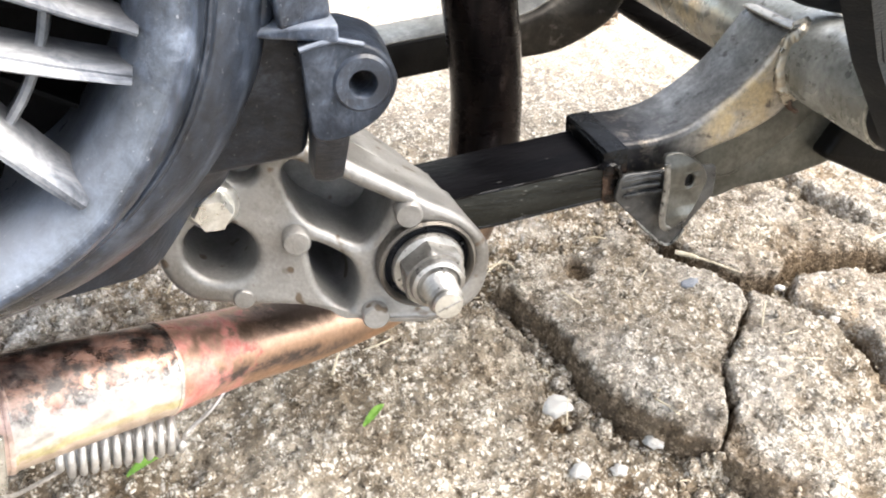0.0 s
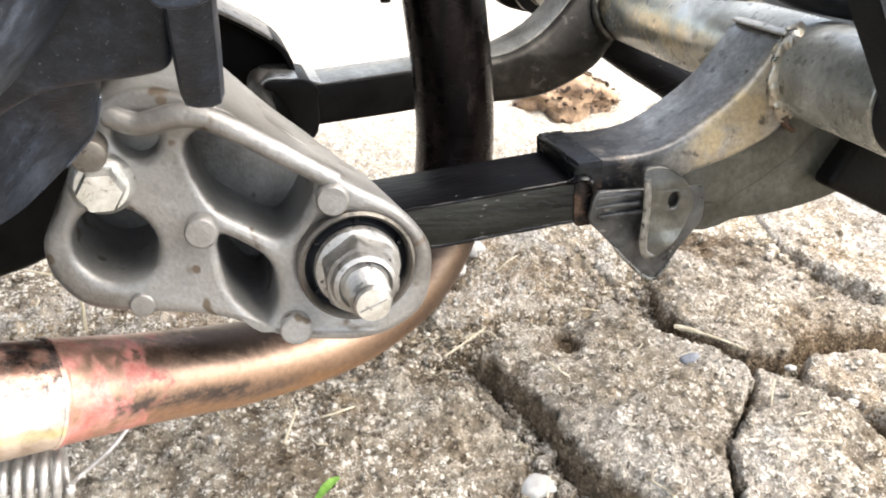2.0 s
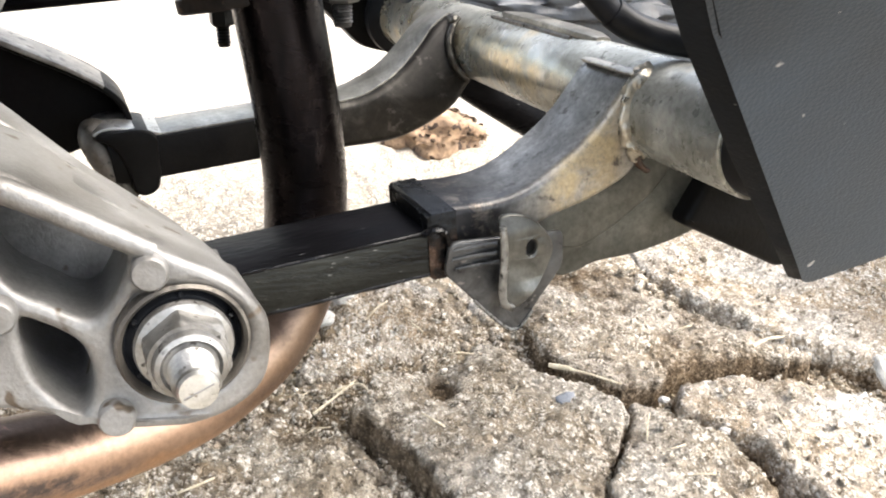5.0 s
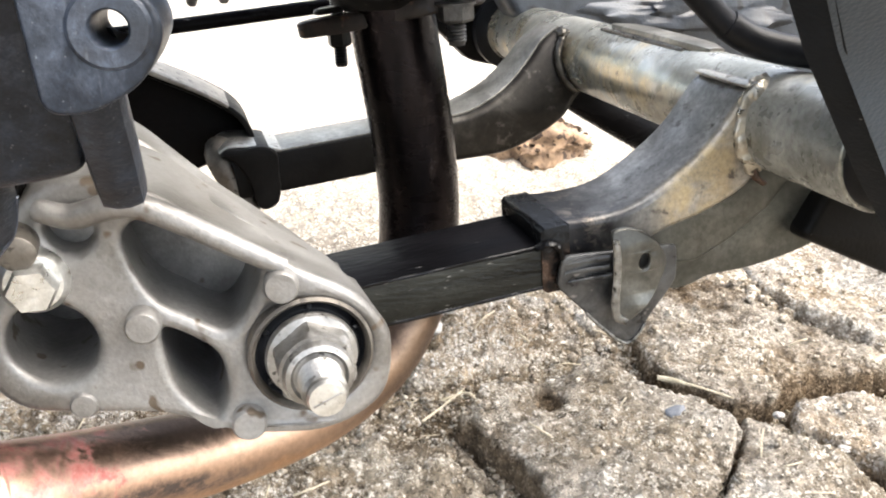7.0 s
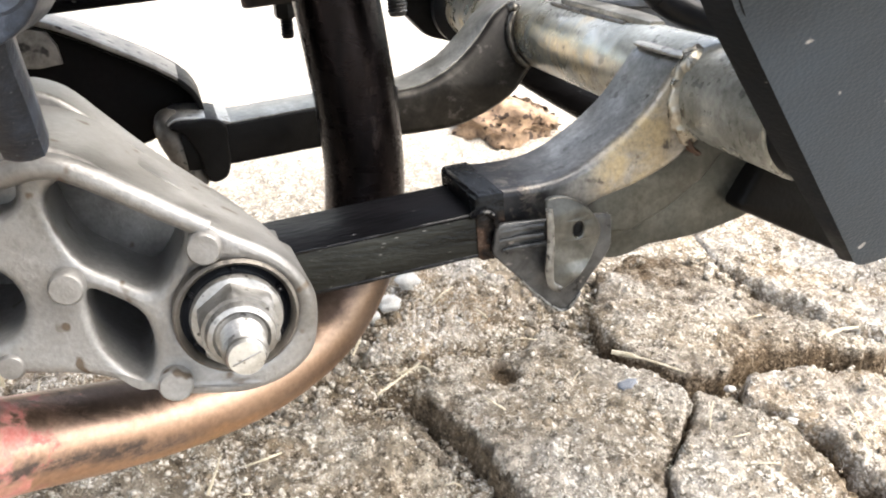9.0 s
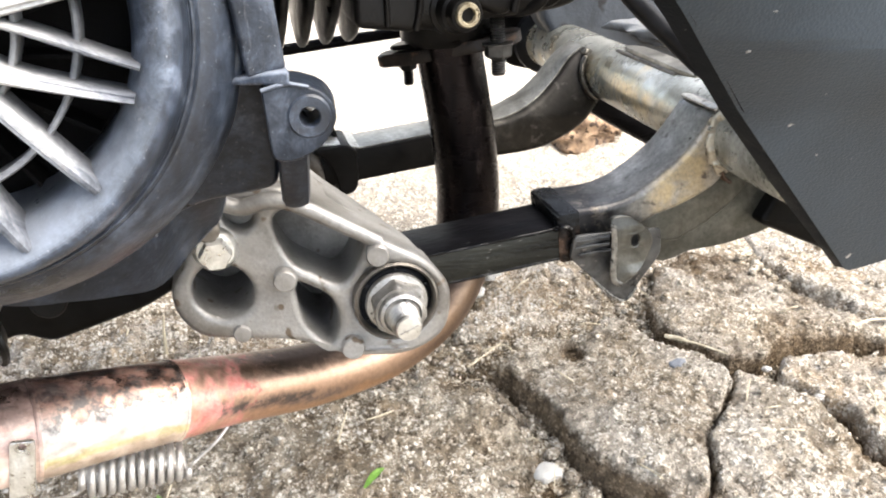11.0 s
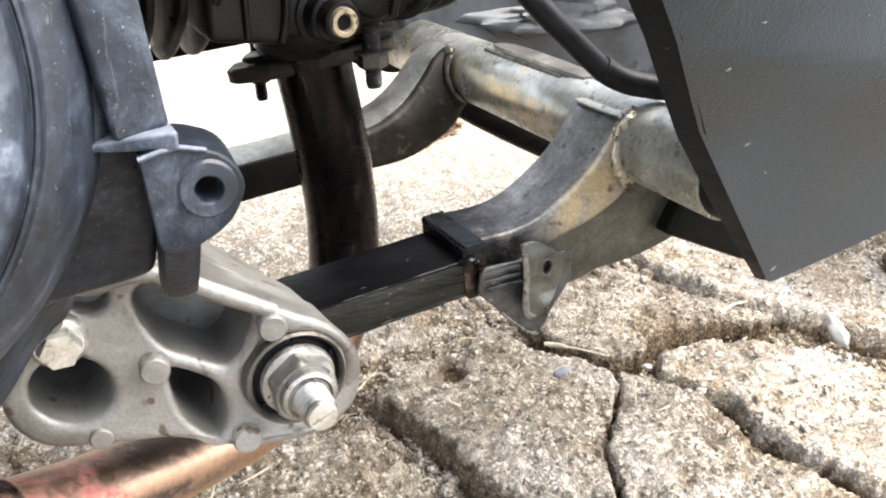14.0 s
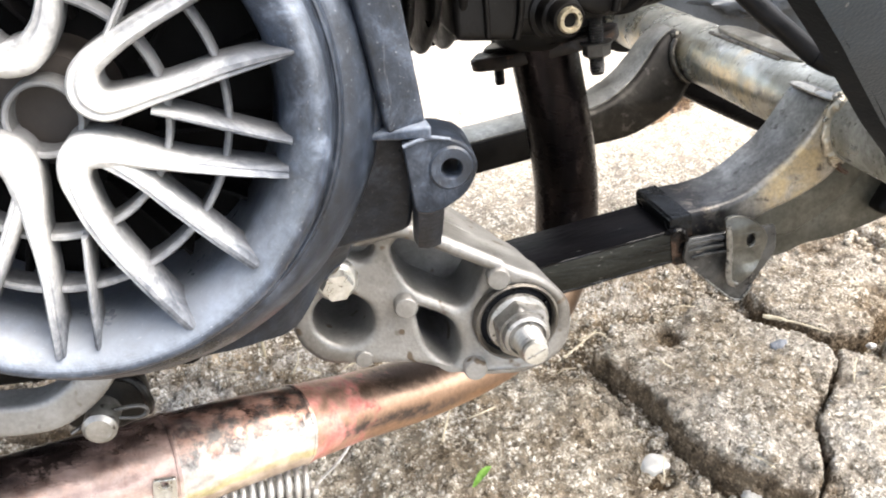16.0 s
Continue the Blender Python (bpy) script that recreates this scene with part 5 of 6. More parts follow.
def build_near_link():
    """The link beside the bracket: a square bar in black paint, a collar of thick paint, then a pressed arm up to the cross tube."""
    near, far = 0.049, 0.084
    mid = (near + far) / 2
    line = [Vector((-0.005, mid, -0.0135)), Vector((0.045, mid, -0.0062)), Vector((0.092, mid, 0.0008))]
    bar = part("link_bar", sweep(line, box_section(far - near, 0.0155, 0.0011)), M["bar_top"], scooter, "square bar in worn black paint with drips")
    face = [Vector(p) for p in ((-0.004, -0.0206), (0.030, -0.0155), (0.060, -0.0116), (0.0920, -0.0066), (0.0920, 0.0076), (0.060, 0.0032), (0.030, -0.0008), (-0.004, -0.0058))]
    part("bar_face", plate(face, (), near - 0.0007, near + 0.0006, 0.0004, 2, lambda c: Vector((c.x, c.y + 0.0003 * noise.noise(c * 180), c.z + 0.0004 * noise.noise(c * 260)))), M["bar_front"], bar, "scratched dark face of the bar")
    for z0, r, seed in ((-0.0056, 0.0008, 3), (-0.0208, 0.0012, 8)):
        run = [(x, near - 0.0004, z0 + 0.1470 * (x + 0.004) + 0.0003 * math.sin(x * 900)) for x in (0.010, 0.022, 0.036, 0.050, 0.064, 0.078, 0.087)]
        part("paint_edge", ribbon(run, r, r * 1.3, seed, 8, 1.2), M["wet_paint"], bar)
    ends = [Vector((0.0840 + 0.0100 * k / 14, mid, 0.0022 + 0.0012 * k / 14)) for k in range(15)]
    def wrap(t):
        g = min(1.0, 0.72 + 2.4 * t)
        return [(a * (1 + 0.006 * noise.noise(Vector((9 * t, 70 * a, 70 * b)))), b * (1 + 0.018 * noise.noise(Vector((9 * t, 60 * a, 3))))) for a, b in box_section(far - near + 0.0032 * g, 0.0155 + 0.0080 * g, 0.0004)]
    part("sleeve", sweep(ends, wrap), M["joint"], bar, "joint under thick glossy black paint", 28)
    part("paint_run", ribbon([(0.0815, near - 0.0008, 0.0068), (0.0850, near - 0.0020, 0.0090), (0.0885, near - 0.0024, 0.0080), (0.0905, near - 0.0024, 0.0040), (0.0925, near - 0.0018, 0.0005)], 0.0052, 0.0026, 9, 8, 1.4), M["wet_paint"], bar, "glossy run of black paint")
    top = [(0.0900, 0.0143), (0.106, 0.0152), (0.119, 0.0184), (0.132, 0.0264), (0.1445, 0.0372), (0.1535, 0.0495), (0.1580, 0.0560), (0.164, 0.0590)]
    low = [(0.0900, -0.0085), (0.1040, -0.0045), (0.1130, 0.0008), (0.1245, 0.0042), (0.1345, 0.0086), (0.1465, 0.0128), (0.1600, 0.0196), (0.1675, 0.0262), (0.1770, 0.0350)]
    outline = curve_through(top, 4) + curve_through(low[::-1], 4)
    arm = part("link_arm", plate(outline, (), near + 0.003, far + 0.003, 0.0030, 4), M["arm"], scooter, "bent grey steel arm with golden heat tint", 50)
    seam = [(0.1765 + 0.0176 * math.cos(radians(a)), near + 0.0032, 0.0452 + 0.0176 * math.sin(radians(a))) for a in (148, 164, 180, 196, 212, 228)]
    fused(part("weld_bead", bead_run([(0.1640, 0.0530, 0.0565)] + seam, 0.0040, 2, 0.20, (1.15, 0.36, 1.15)), M["weld"], arm, "blobby silvery weld run", 180))
    part("weld_toe", ribbon([(0.1640, near + 0.0030, 0.0300), (0.1660, near + 0.0028, 0.0260), (0.1700, near + 0.0030, 0.0235)], 0.0050, 0.0022, 31, 12, 0.8), M["rust"], arm, "burnt brown end of the weld")
    part("weld_bead", ribbon([(0.1600, near + y, 0.0582) for y in (0.0035, 0.0100, 0.0180, 0.0260, 0.0360)], 0.0066, 0.0024, 12, 12, 0.45), M["pale_weld"], arm, "pale crest weld", 180)
    return arm


build_near_link()


def build_far_link():
    """The link on the far side: square bar, then a pressed arm up to the cross tube; shade is coloured into the arm,
    sky light into the upper faces.
    """
    near, far, lift, high = 0.200, 0.235, 0.0060, 0.0195
    mid = (near + far) / 2
    bar = part("link_bar", sweep([Vector((-0.005, mid, -0.0135 + lift)), Vector((0.045, mid, -0.0062 + lift)), Vector((0.092, mid, 0.0008 + lift))], box_section(far - near, high, 0.0022)), M["case_black"], scooter, "square bar under worn black paint, top coloured as if sky-lit")
    ends = [Vector((0.0815 + 0.0155 * k / 12, mid, -0.0004 + 0.0034 * min(1.0, k / 6) + lift)) for k in range(13)]
    def wrap(t):
        g = min(1.0, 2.0 * t) ** 0.8
        return [(a * (1 + 0.006 * math.sin(11 * t + 90 * b)), b + 0.0004 * math.sin(9 * t + 150 * a)) for a, b in box_section(far - near + 0.0030 * g, high + 0.0050 * g, 0.0030)]
    part("sleeve", sweep(ends, wrap), M["wet_paint"], bar, "joint under thick glossy black paint")
    top = [(0.094, 0.0170), (0.107, 0.0190), (0.118, 0.0235), (0.130, 0.0310), (0.141, 0.0420), (0.150, 0.0530), (0.160, 0.0600)]
    low = [(0.094, -0.0050), (0.108, -0.0045), (0.130, -0.0015), (0.146, 0.0050), (0.160, 0.0140), (0.168, 0.0240), (0.178, 0.0350)]
    def pinch(z):
        return 0.0095 * max(0.0, min(1.0, (z - 0.020) / 0.035))
    def taper(c):
        return Vector((c.x, c.y + (pinch(c.z) if c.y < mid else 0.0), c.z))
    arm = part("link_arm", plate(curve_through(top, 4) + curve_through(low[::-1], 4), (), near + 0.003, far + 0.003, 0.0042, 4, taper), M["shaded_steel"], scooter, "bent steel arm, coloured dark as if in shade", 50)
    rim = [(0.1755 + 0.0182 * math.cos(radians(a)), near + 0.0012 + pinch(0.0452 + 0.0182 * math.sin(radians(a))), 0.0452 + 0.0182 * math.sin(radians(a))) for a in range(132, 246, 14)]
    part("weld_bead", ribbon(rim, 0.0050, 0.0028, 21, 12, 0.8), M["far_weld"], arm, "dark lumpy weld run", 180)
    fused(part("weld_bead", bead_run([(0.1606, near + y, 0.0568) for y in (0.0110, 0.0180, 0.0260, 0.0350)], 0.0024, 22, 0.25), M["far_weld"], arm, "", 180))
    # thin pale strips on top carry the sky light as colour
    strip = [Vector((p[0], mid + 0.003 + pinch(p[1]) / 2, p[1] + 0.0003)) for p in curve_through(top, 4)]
    part("lit_top", sweep(strip, lambda t: box_section(0.0290 - 0.0095 * max(0.0, min(1.0, t * 1.5 - 0.45)), 0.0012, 0.0004)), M["lit_top_pad"], arm, "strip on the arm's top, coloured pale as if sky-lit")
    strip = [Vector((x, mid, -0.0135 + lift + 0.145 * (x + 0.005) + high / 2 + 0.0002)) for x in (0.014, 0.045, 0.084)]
    part("lit_top", sweep(strip, box_section(0.0310, 0.0012, 0.0004)), M["lit_top_pad"], bar, "strip on the bar's top, coloured pale as if sky-lit")
    return arm


build_far_link()


def build_gusset():
    out = curve_through([(0.1240, -0.0040), (0.1390, -0.0165), (0.1490, -0.0165), (0.1570, -0.0132), (0.1750, -0.0106), (0.1950, -0.0045), (0.2115, 0.0040)], 4)
    g = part("gusset_plate", plate([Vector(p[:2]) for p in out] + [Vector(p) for p in ((0.2100, 0.0100), (0.200, 0.020), (0.188, 0.0290), (0.168, 0.030), (0.150, 0.020), (0.1280, 0.0100))], (), 0.0575, 0.0605, 0.0010, 2, lambda c: Vector((c.x, c.y - 0.06 * max(0.0, c.x - 0.150), c.z))), M["plate"], scooter, "thin grey steel gusset plate under the tube")
    part("gusset_step", plate([Vector(p) for p in ((0.1260, 0.0060), (0.1340, -0.0050), (0.1480, -0.0060), (0.1620, 0.0020), (0.1760, 0.0130), (0.1840, 0.0240), (0.1700, 0.0300), (0.1450, 0.0160))], (), 0.0548, 0.0580, 0.0012, 2), M["plate"], g)
    # the small bent tab with a hole, and the pointed foot plate behind it
    tab = curve_through([(0.1048, 0.0128), (0.1080, 0.0148), (0.1140, 0.0142), (0.1205, 0.0105), (0.1288, 0.0010), (0.1255, -0.0085), (0.1180, -0.0155), (0.1125, -0.0188), (0.1085, -0.0165), (0.1070, -0.0110), (0.1070, -0.0030), (0.1060, 0.0060)], 4, True)
    def fold(c):
        return Vector((c.x, c.y + 0.55 * max(0.0, c.x - 0.1195) + 0.30 * max(0.0, c.z - 0.0090) + 0.0007 * noise.noise(c * 120), c.z))
    t = part("tab", plate([Vector(p[:2]) for p in tab], (ring2(0.1172, 0.0030, 0.0019, 16, 0.0028),), 0.0380, 0.0402, 0.0008, 2, fold), M["tab"], scooter, "small bent steel tab with an oval hole")
    lip = [(0.1050, 0.0372, 0.0118), (0.1060, 0.0370, 0.0060), (0.1068, 0.0369, -0.0025), (0.1070, 0.0368, -0.0105), (0.1084, 0.0370, -0.0158), (0.1122, 0.0374, -0.0182)]
    part("tab_flange", ribbon(lip, 0.0020, 0.0030, 21, 10, 0.5), M["tab_edge"], t, "worn pale lip of the tab")
    foot = filleted([(0.0885, -0.0058), (0.0990, -0.0155), (0.1080, -0.0245), (0.1150, -0.0298), (0.1200, -0.0292), (0.1280, -0.0165), (0.1340, -0.0070), (0.1330, 0.0060), (0.0900, 0.0050)], 0.0028)
    part("foot_plate", plate(foot, (), 0.0440, 0.0462, 0.0008, 2, lambda c: Vector((c.x, c.y + 0.0010 * noise.noise(c * 90), c.z))), M["foot"], t, "dark pointed plate")
    part("foot_edge", ribbon([(0.1000, 0.0438, -0.0165), (0.1080, 0.0436, -0.0240), (0.1150, 0.0436, -0.0292), (0.1195, 0.0436, -0.0286), (0.1235, 0.0438, -0.0230)], 0.0013, 0.0013, 9, 8, 0.8), M["tab_edge"], t)
    for x0, z0 in ((0.0910, 0.0020), (0.0910, -0.0012), (0.0925, -0.0046)):
        part("channel_lip", sweep(curve_through([(x0, 0.0445, z0), (x0 + 0.0080, 0.0432, z0 + 0.0014), (x0 + 0.0150, 0.0418, z0 + 0.0024)], 4), box_section(0.0022, 0.0016, 0.0005)), M["foot"], t)


build_gusset()


def build_cross_tube():
    axis = Vector((0.02, 1.0, -0.004)).normalized()
    c0 = Vector((0.1765, 0.1, 0.0452))
    def at(y):
        return c0 + axis * (y - 0.1)
    r = 0.0180
    L = 0.328
    tube = part("cross_tube", lathe([(0.0155, 0.002), (0.0155, 0), (r - 0.0006, 0), (r, 0.0008), (r, L - 0.001), (r - 0.0006, L), (0.0155, L), (0.0155, 0.002)], at(0.002), axis, 56), M["tube"], scooter, "zinc-plated cross tube with yellow tint and dark specks", 60)
    part("end_bush", lathe([(0, -0.022), (0.0120, -0.022), (0.0150, -0.010), (0.0145, -0.004), (0.0166, -0.0015), (0.0166, 0.004), (0, 0.004)], at(0.001), axis, 40), M["rubber"], tube, "black rubber end bush")
    part("end_bush", lathe([(0, 0.010), (0.0200, 0.008), (0.0245, 0.004), (0.0245, -0.003), (0.0200, -0.006), (0, -0.006)], at(0.336), axis, 40), M["rubber"], tube)
    pad = [at(y) + Vector((0.0005 * k, 0, r - 0.0004)) for k, y in enumerate((0.100, 0.112, 0.130, 0.150, 0.170, 0.184, 0.193))]
    part("pad", sweep(pad, lambda t: box_section(0.0145 * (1 - 0.55 * abs(2 * t - 1) ** 4), 0.0052 - 0.0022 * abs(2 * t - 1) ** 3, 0.0015)), M["lit_top_pad"], tube, "raised grey steel strip welded along the tube")
    part("pad_bead", ribbon([at(y) + Vector((-0.0068, 0, r - 0.0016)) for y in (0.114, 0.130, 0.150, 0.170, 0.190)], 0.0028, 0.0028, 5, 12, 0.7), M["far_weld"], tube)
    return tube


build_cross_tube()


def build_exhaust():
    way = curve_through([(0.0518, 0.1345, 0.080), (0.0545, 0.1348, 0.066), (0.0587, 0.1350, 0.045), (0.0630, 0.1358, 0.022), (0.0655, 0.1350, -0.006), (0.0610, 0.1270, -0.034), (0.0440, 0.1130, -0.058), (0.0150, 0.0960, -0.0700), (-0.0250, 0.0760, -0.0700), (-0.0660, 0.0500, -0.0585), (-0.0900, 0.0330, -0.0505), (-0.1150, 0.0235, -0.0475), (-0.1400, 0.0140, -0.0450), (-0.1800, 0.0000, -0.0410), (-0.2600, -0.0280, -0.0340)], 9)
    def bore(t):
        i = min(len(way) - 1, int(round(t * (len(way) - 1))))
        r = 0.0169 if i < 40 else 0.0169 - 0.0014 * min(1.0, (i - 40) / 20)
        return disc(r + 0.0040 * max(0.0, min(1.0, (-0.066 - way[i].x) / 0.074)), 40)
    def crowned(ob):
        """Notes for every point how high on the pipe's round it lies, from -1 below to 1 on the crown."""
        note = ob.data.attributes.new("crown", "FLOAT", "POINT")
        for k, vert in enumerate(ob.data.vertices):
            i = min(range(len(way)), key=lambda n: (way[n] - vert.co).length_squared)
            t = (way[min(i + 1, len(way) - 1)] - way[max(i - 1, 0)]).normalized()
            up = (Vector((0, 0, 1)) - t * t.z).normalized() if abs(t.z) < 0.95 else Vector((1, 0, 0))
            off = vert.co - way[i]
            off -= t * off.dot(t)
            note.data[k].value = off.normalized().dot(up)
        return ob
    pipe = crowned(part("exhaust_pipe", sweep(way, bore), M["exhaust"], scooter, "heat-tinted exhaust pipe with a patch of red paint", 60))
    def on(x):
        return min(range(len(way)), key=lambda i: abs(way[i].x - x) + (9 if i < 54 else 0))
    for x, r in ((-0.0900, 0.0174), (-0.1397, 0.0202)):
        i = on(x)
        d = (way[i + 1] - way[i - 1]).normalized()
        crowned(part("pipe_joint", lathe([(r - 0.0020, -0.0012), (r - 0.0003, -0.0012), (r, 0), (r - 0.0003, 0.0012), (r - 0.0020, 0.0012)], way[i], d, 40), M["exhaust"], pipe))
    # the flange under the head with its two studs
    a, b = Vector((0.0205, 0.1500, 0.0680)), Vector((0.0848, 0.1190, 0.0842))
    u = (b - a).normalized()
    w = u.cross(Vector((0, 0, 1))).normalized()
    up = w.cross(u)
    mid, half = (a + b) / 2, (b - a).length / 2
    rim = filleted([(-half, -0.0085), (-half * 0.52, -0.0150), (half * 0.45, -0.0165), (half, -0.0080), (half, 0.0080), (half * 0.45, 0.0165), (-half * 0.52, 0.0150), (-half, 0.0085)], 0.0045, 4)
    def layer(low, high, k, name, mat, label=""):
        bm, rows = bmesh.new(), []
        for h, f in ((low, 0.965), (low + 0.0008, 1.0), (high - 0.0008, 1.0), (high, 0.965)):
            rows.append([bm.verts.new(mid + u * (p.x * k * f) + w * (p.y * k * f) + up * (h + 0.0003 * math.sin(90 * p.x))) for p in rim])
        for r, q in zip(rows, rows[1:]):
            for n in range(len(rim)):
                bm.faces.new((r[n - 1], r[n], q[n], q[n - 1]))
        bm.faces.new(rows[0])
        bm.faces.new(rows[-1])
        return part(name, bm, M[mat], pipe, label)
    layer(-0.0042, 0.0022, 1.0, "pipe_flange", "flange_rust", "dark rusty oval flange")
    layer(0.0032, 0.0056, 0.80, "gasket", "engine_black")
    for (x, y, z), n_r, r, mat in (((0.0405, 0.1724, 0.0490), 0.0052, 0.0030, "engine_black"), ((0.0722, 0.1110, 0.0655), 0.0068, 0.0038, "dark_steel")):
        tip, top = Vector((x, y, z)), Vector((x - 0.0030, y - 0.001, z + 0.036))
        part("stud", thread(top, tip, r), M[mat], pipe, "", 60)
        n0 = tip.lerp(top, 0.24)
        part("stud_nut", hexagon(n0 + (top - tip).normalized() * 0.0060, n0, n_r, 0.2), M[mat], pipe, "", 25)
        part("washer", lathe([(0, 0), (n_r * 1.10, 0), (n_r * 1.10, 0.0011), (0, 0.0011)], n0 + (top - tip).normalized() * 0.0060, top - tip, 24), M[mat], pipe)
    # the clip plate, spring and wire below
    part("clip_plate", plate(filleted([(-0.1425, -0.0356), (-0.1342, -0.0359), (-0.1370, -0.0586), (-0.1462, -0.0598)], 0.0012, 3), (ring2(-0.1386, -0.0380, 0.0014, 12),), -0.0085, -0.0065, 0.0004, 1), M["steel"], pipe, "bright bent steel clip plate")
    a, b = Vector((-0.1285, 0.0290, -0.0805)), Vector((-0.0865, 0.0345, -0.0815))
    coil = []
    turns, n = 11, 11 * 14
    d = (b - a).normalized()
    s = d.cross(Vector((0, 0, 1))).normalized()
    t = s.cross(d)
    for k in range(n + 1):
        g = 2 * math.pi * turns * k / n
        coil.append(a.lerp(b, k / n) + (s * math.cos(g) + t * math.sin(g)) * 0.0078)
    part("spring", sweep(coil, disc(0.00145, 8)), M["spring"], pipe, "coiled steel tension spring", 180)
    part("spring_hook", sweep(curve_through([tuple(coil[0]), (-0.1320, 0.0200, -0.0820), (-0.1390, 0.0010, -0.0690), (-0.1415, -0.0080, -0.0580)], 6), disc(0.0008, 7)), M["spring"], pipe)
    part("spring_hook", sweep(curve_through([tuple(coil[-1]), (-0.0835, 0.0340, -0.0830), (-0.0740, 0.0360, -0.0755), (-0.0660, 0.0410, -0.0680)], 6), disc(0.0008, 7)), M["spring"], pipe)
    return pipe


build_exhaust()


def build_cylinder():
    cyl = part("cylinder", sweep([Vector((-0.075, 0.140, 0.150)), Vector((0.016, 0.140, 0.150))], disc(0.046, 40)), M["engine_black"], scooter, "dark oily finned engine cylinder")
    for i in range(7):
        x = -0.0660 + 0.0113 * i
        low = 0.0718 + 0.0012 * i
        edge = curve_through([(0.104, low + 0.0120), (0.140, low), (0.176, low + 0.0120), (0.205, 0.120), (0.205, 0.235), (0.070, 0.235), (0.078, 0.120)], 5, True)
        bm = bmesh.new()
        rows = [[bm.verts.new((x + h, 0.140 + (p.x - 0.140) * k, 0.16 + (p.y - 0.16) * k)) for p in edge] for h, k in ((-0.0028, 0.93), (-0.0017, 0.99), (-0.0008, 1.0), (0.0008, 1.0), (0.0017, 0.99), (0.0028, 0.93))]
        for r, q in zip(rows, rows[1:]):
            for j in range(len(edge)):
                bm.faces.new((r[j - 1], r[j], q[j], q[j - 1]))
        bm.faces.new(rows[0])
        bm.faces.new(rows[-1])
        part("fin", bm, M["engine_black"], cyl, "", 60)
    head = part("cylinder_head", plate(filleted([(0.012, 0.0905), (0.040, 0.0890), (0.046, 0.0920), (0.086, 0.0965), (0.100, 0.0990), (0.120, 0.112), (0.128, 0.235), (0.010, 0.235)], 0.006), (), 0.094, 0.190, 0.006, 3), M["engine_black"], scooter, "dark oily cylinder head")
    part("head_web", plate(filleted([(-0.0020, 0.0925), (0.0235, 0.0905), (0.0280, 0.0935), (0.0275, 0.150), (0.0200, 0.230), (-0.0060, 0.230), (-0.0030, 0.120)], 0.004), (), 0.084, 0.150, 0.003, 4), M["engine_black"], head, "ribbed corner of the head")
    part("head_rib", sweep(curve_through([(0.0245, 0.0845, 0.0915), (0.0265, 0.0835, 0.1050), (0.0255, 0.0830, 0.135), (0.0200, 0.0830, 0.200)], 5), disc(0.0017, 12)), M["engine_black"], head)
    part("head_rib", sweep(curve_through([(0.0120, 0.0838, 0.0935), (0.0112, 0.0832, 0.1100), (0.0085, 0.0830, 0.150), (0.0030, 0.0830, 0.200)], 5), disc(0.0014, 12)), M["engine_black"], head)
    part("port", lathe([(0, 0), (0.021, 0), (0.024, 0.004), (0.026, 0.022), (0, 0.022)], (0.0535, 0.1380, 0.0780), (-0.1, 0, 1), 32), M["engine_black"], head)
    part("boss", lathe([(0, 0), (0.0070, 0), (0.0078, 0.0014), (0.0080, 0.006), (0.0094, 0.0070), (0.0098, 0.014), (0.0118, 0.0150), (0.0122, 0.040), (0, 0.040)], (0.0462, 0.0785, 0.0985), (-0.10, 1, 0.02), 40), M["engine_black"], head, "stepped round boss")
    part("boss_ring", lathe([(0.0031, 0.004), (0.0031, -0.0008), (0.0036, -0.0014), (0.0050, -0.0014), (0.0056, -0.0004), (0.0057, 0.004), (0.0031, 0.004)], (0.0462, 0.0775, 0.0985), (-0.10, 1, 0.02), 40), M["brass"], head, "worn brass ring")
    part("boss_core", lathe([(0, 0.0022), (0.0031, 0.0022), (0.0031, 0.006), (0, 0.006)], (0.0462, 0.0775, 0.0985), (-0.10, 1, 0.02), 24), M["void"], head)
    part("boss_wing", plate(filleted([(0.0520, 0.1010), (0.0640, 0.0965), (0.0700, 0.0985), (0.0740, 0.230), (0.0300, 0.230)], 0.003), (), 0.0870, 0.110, 0.003, 3), M["engine_black"], head, "smooth shield above the boss")
    part("head_fold", sweep(curve_through([(0.0705, 0.0880, 0.0985), (0.0735, 0.0868, 0.120), (0.0750, 0.0862, 0.160), (0.0760, 0.0860, 0.220)], 5), disc(0.0019, 12)), M["engine_black"], head)
    for k, x in enumerate((0.0840, 0.0925, 0.1005)):
        low = 0.0975 + 0.0035 * k
        part("head_fold", sweep(curve_through([(x - 0.012, 0.104, low - 0.001), (x - 0.001, 0.0930, low + 0.003), (x + 0.003, 0.0905, low + 0.020), (x + 0.005, 0.0900, 0.200)], 6), box_section(0.0042, 0.0055, 0.0016)), M["engine_black"], head, "", 60)


build_cylinder()


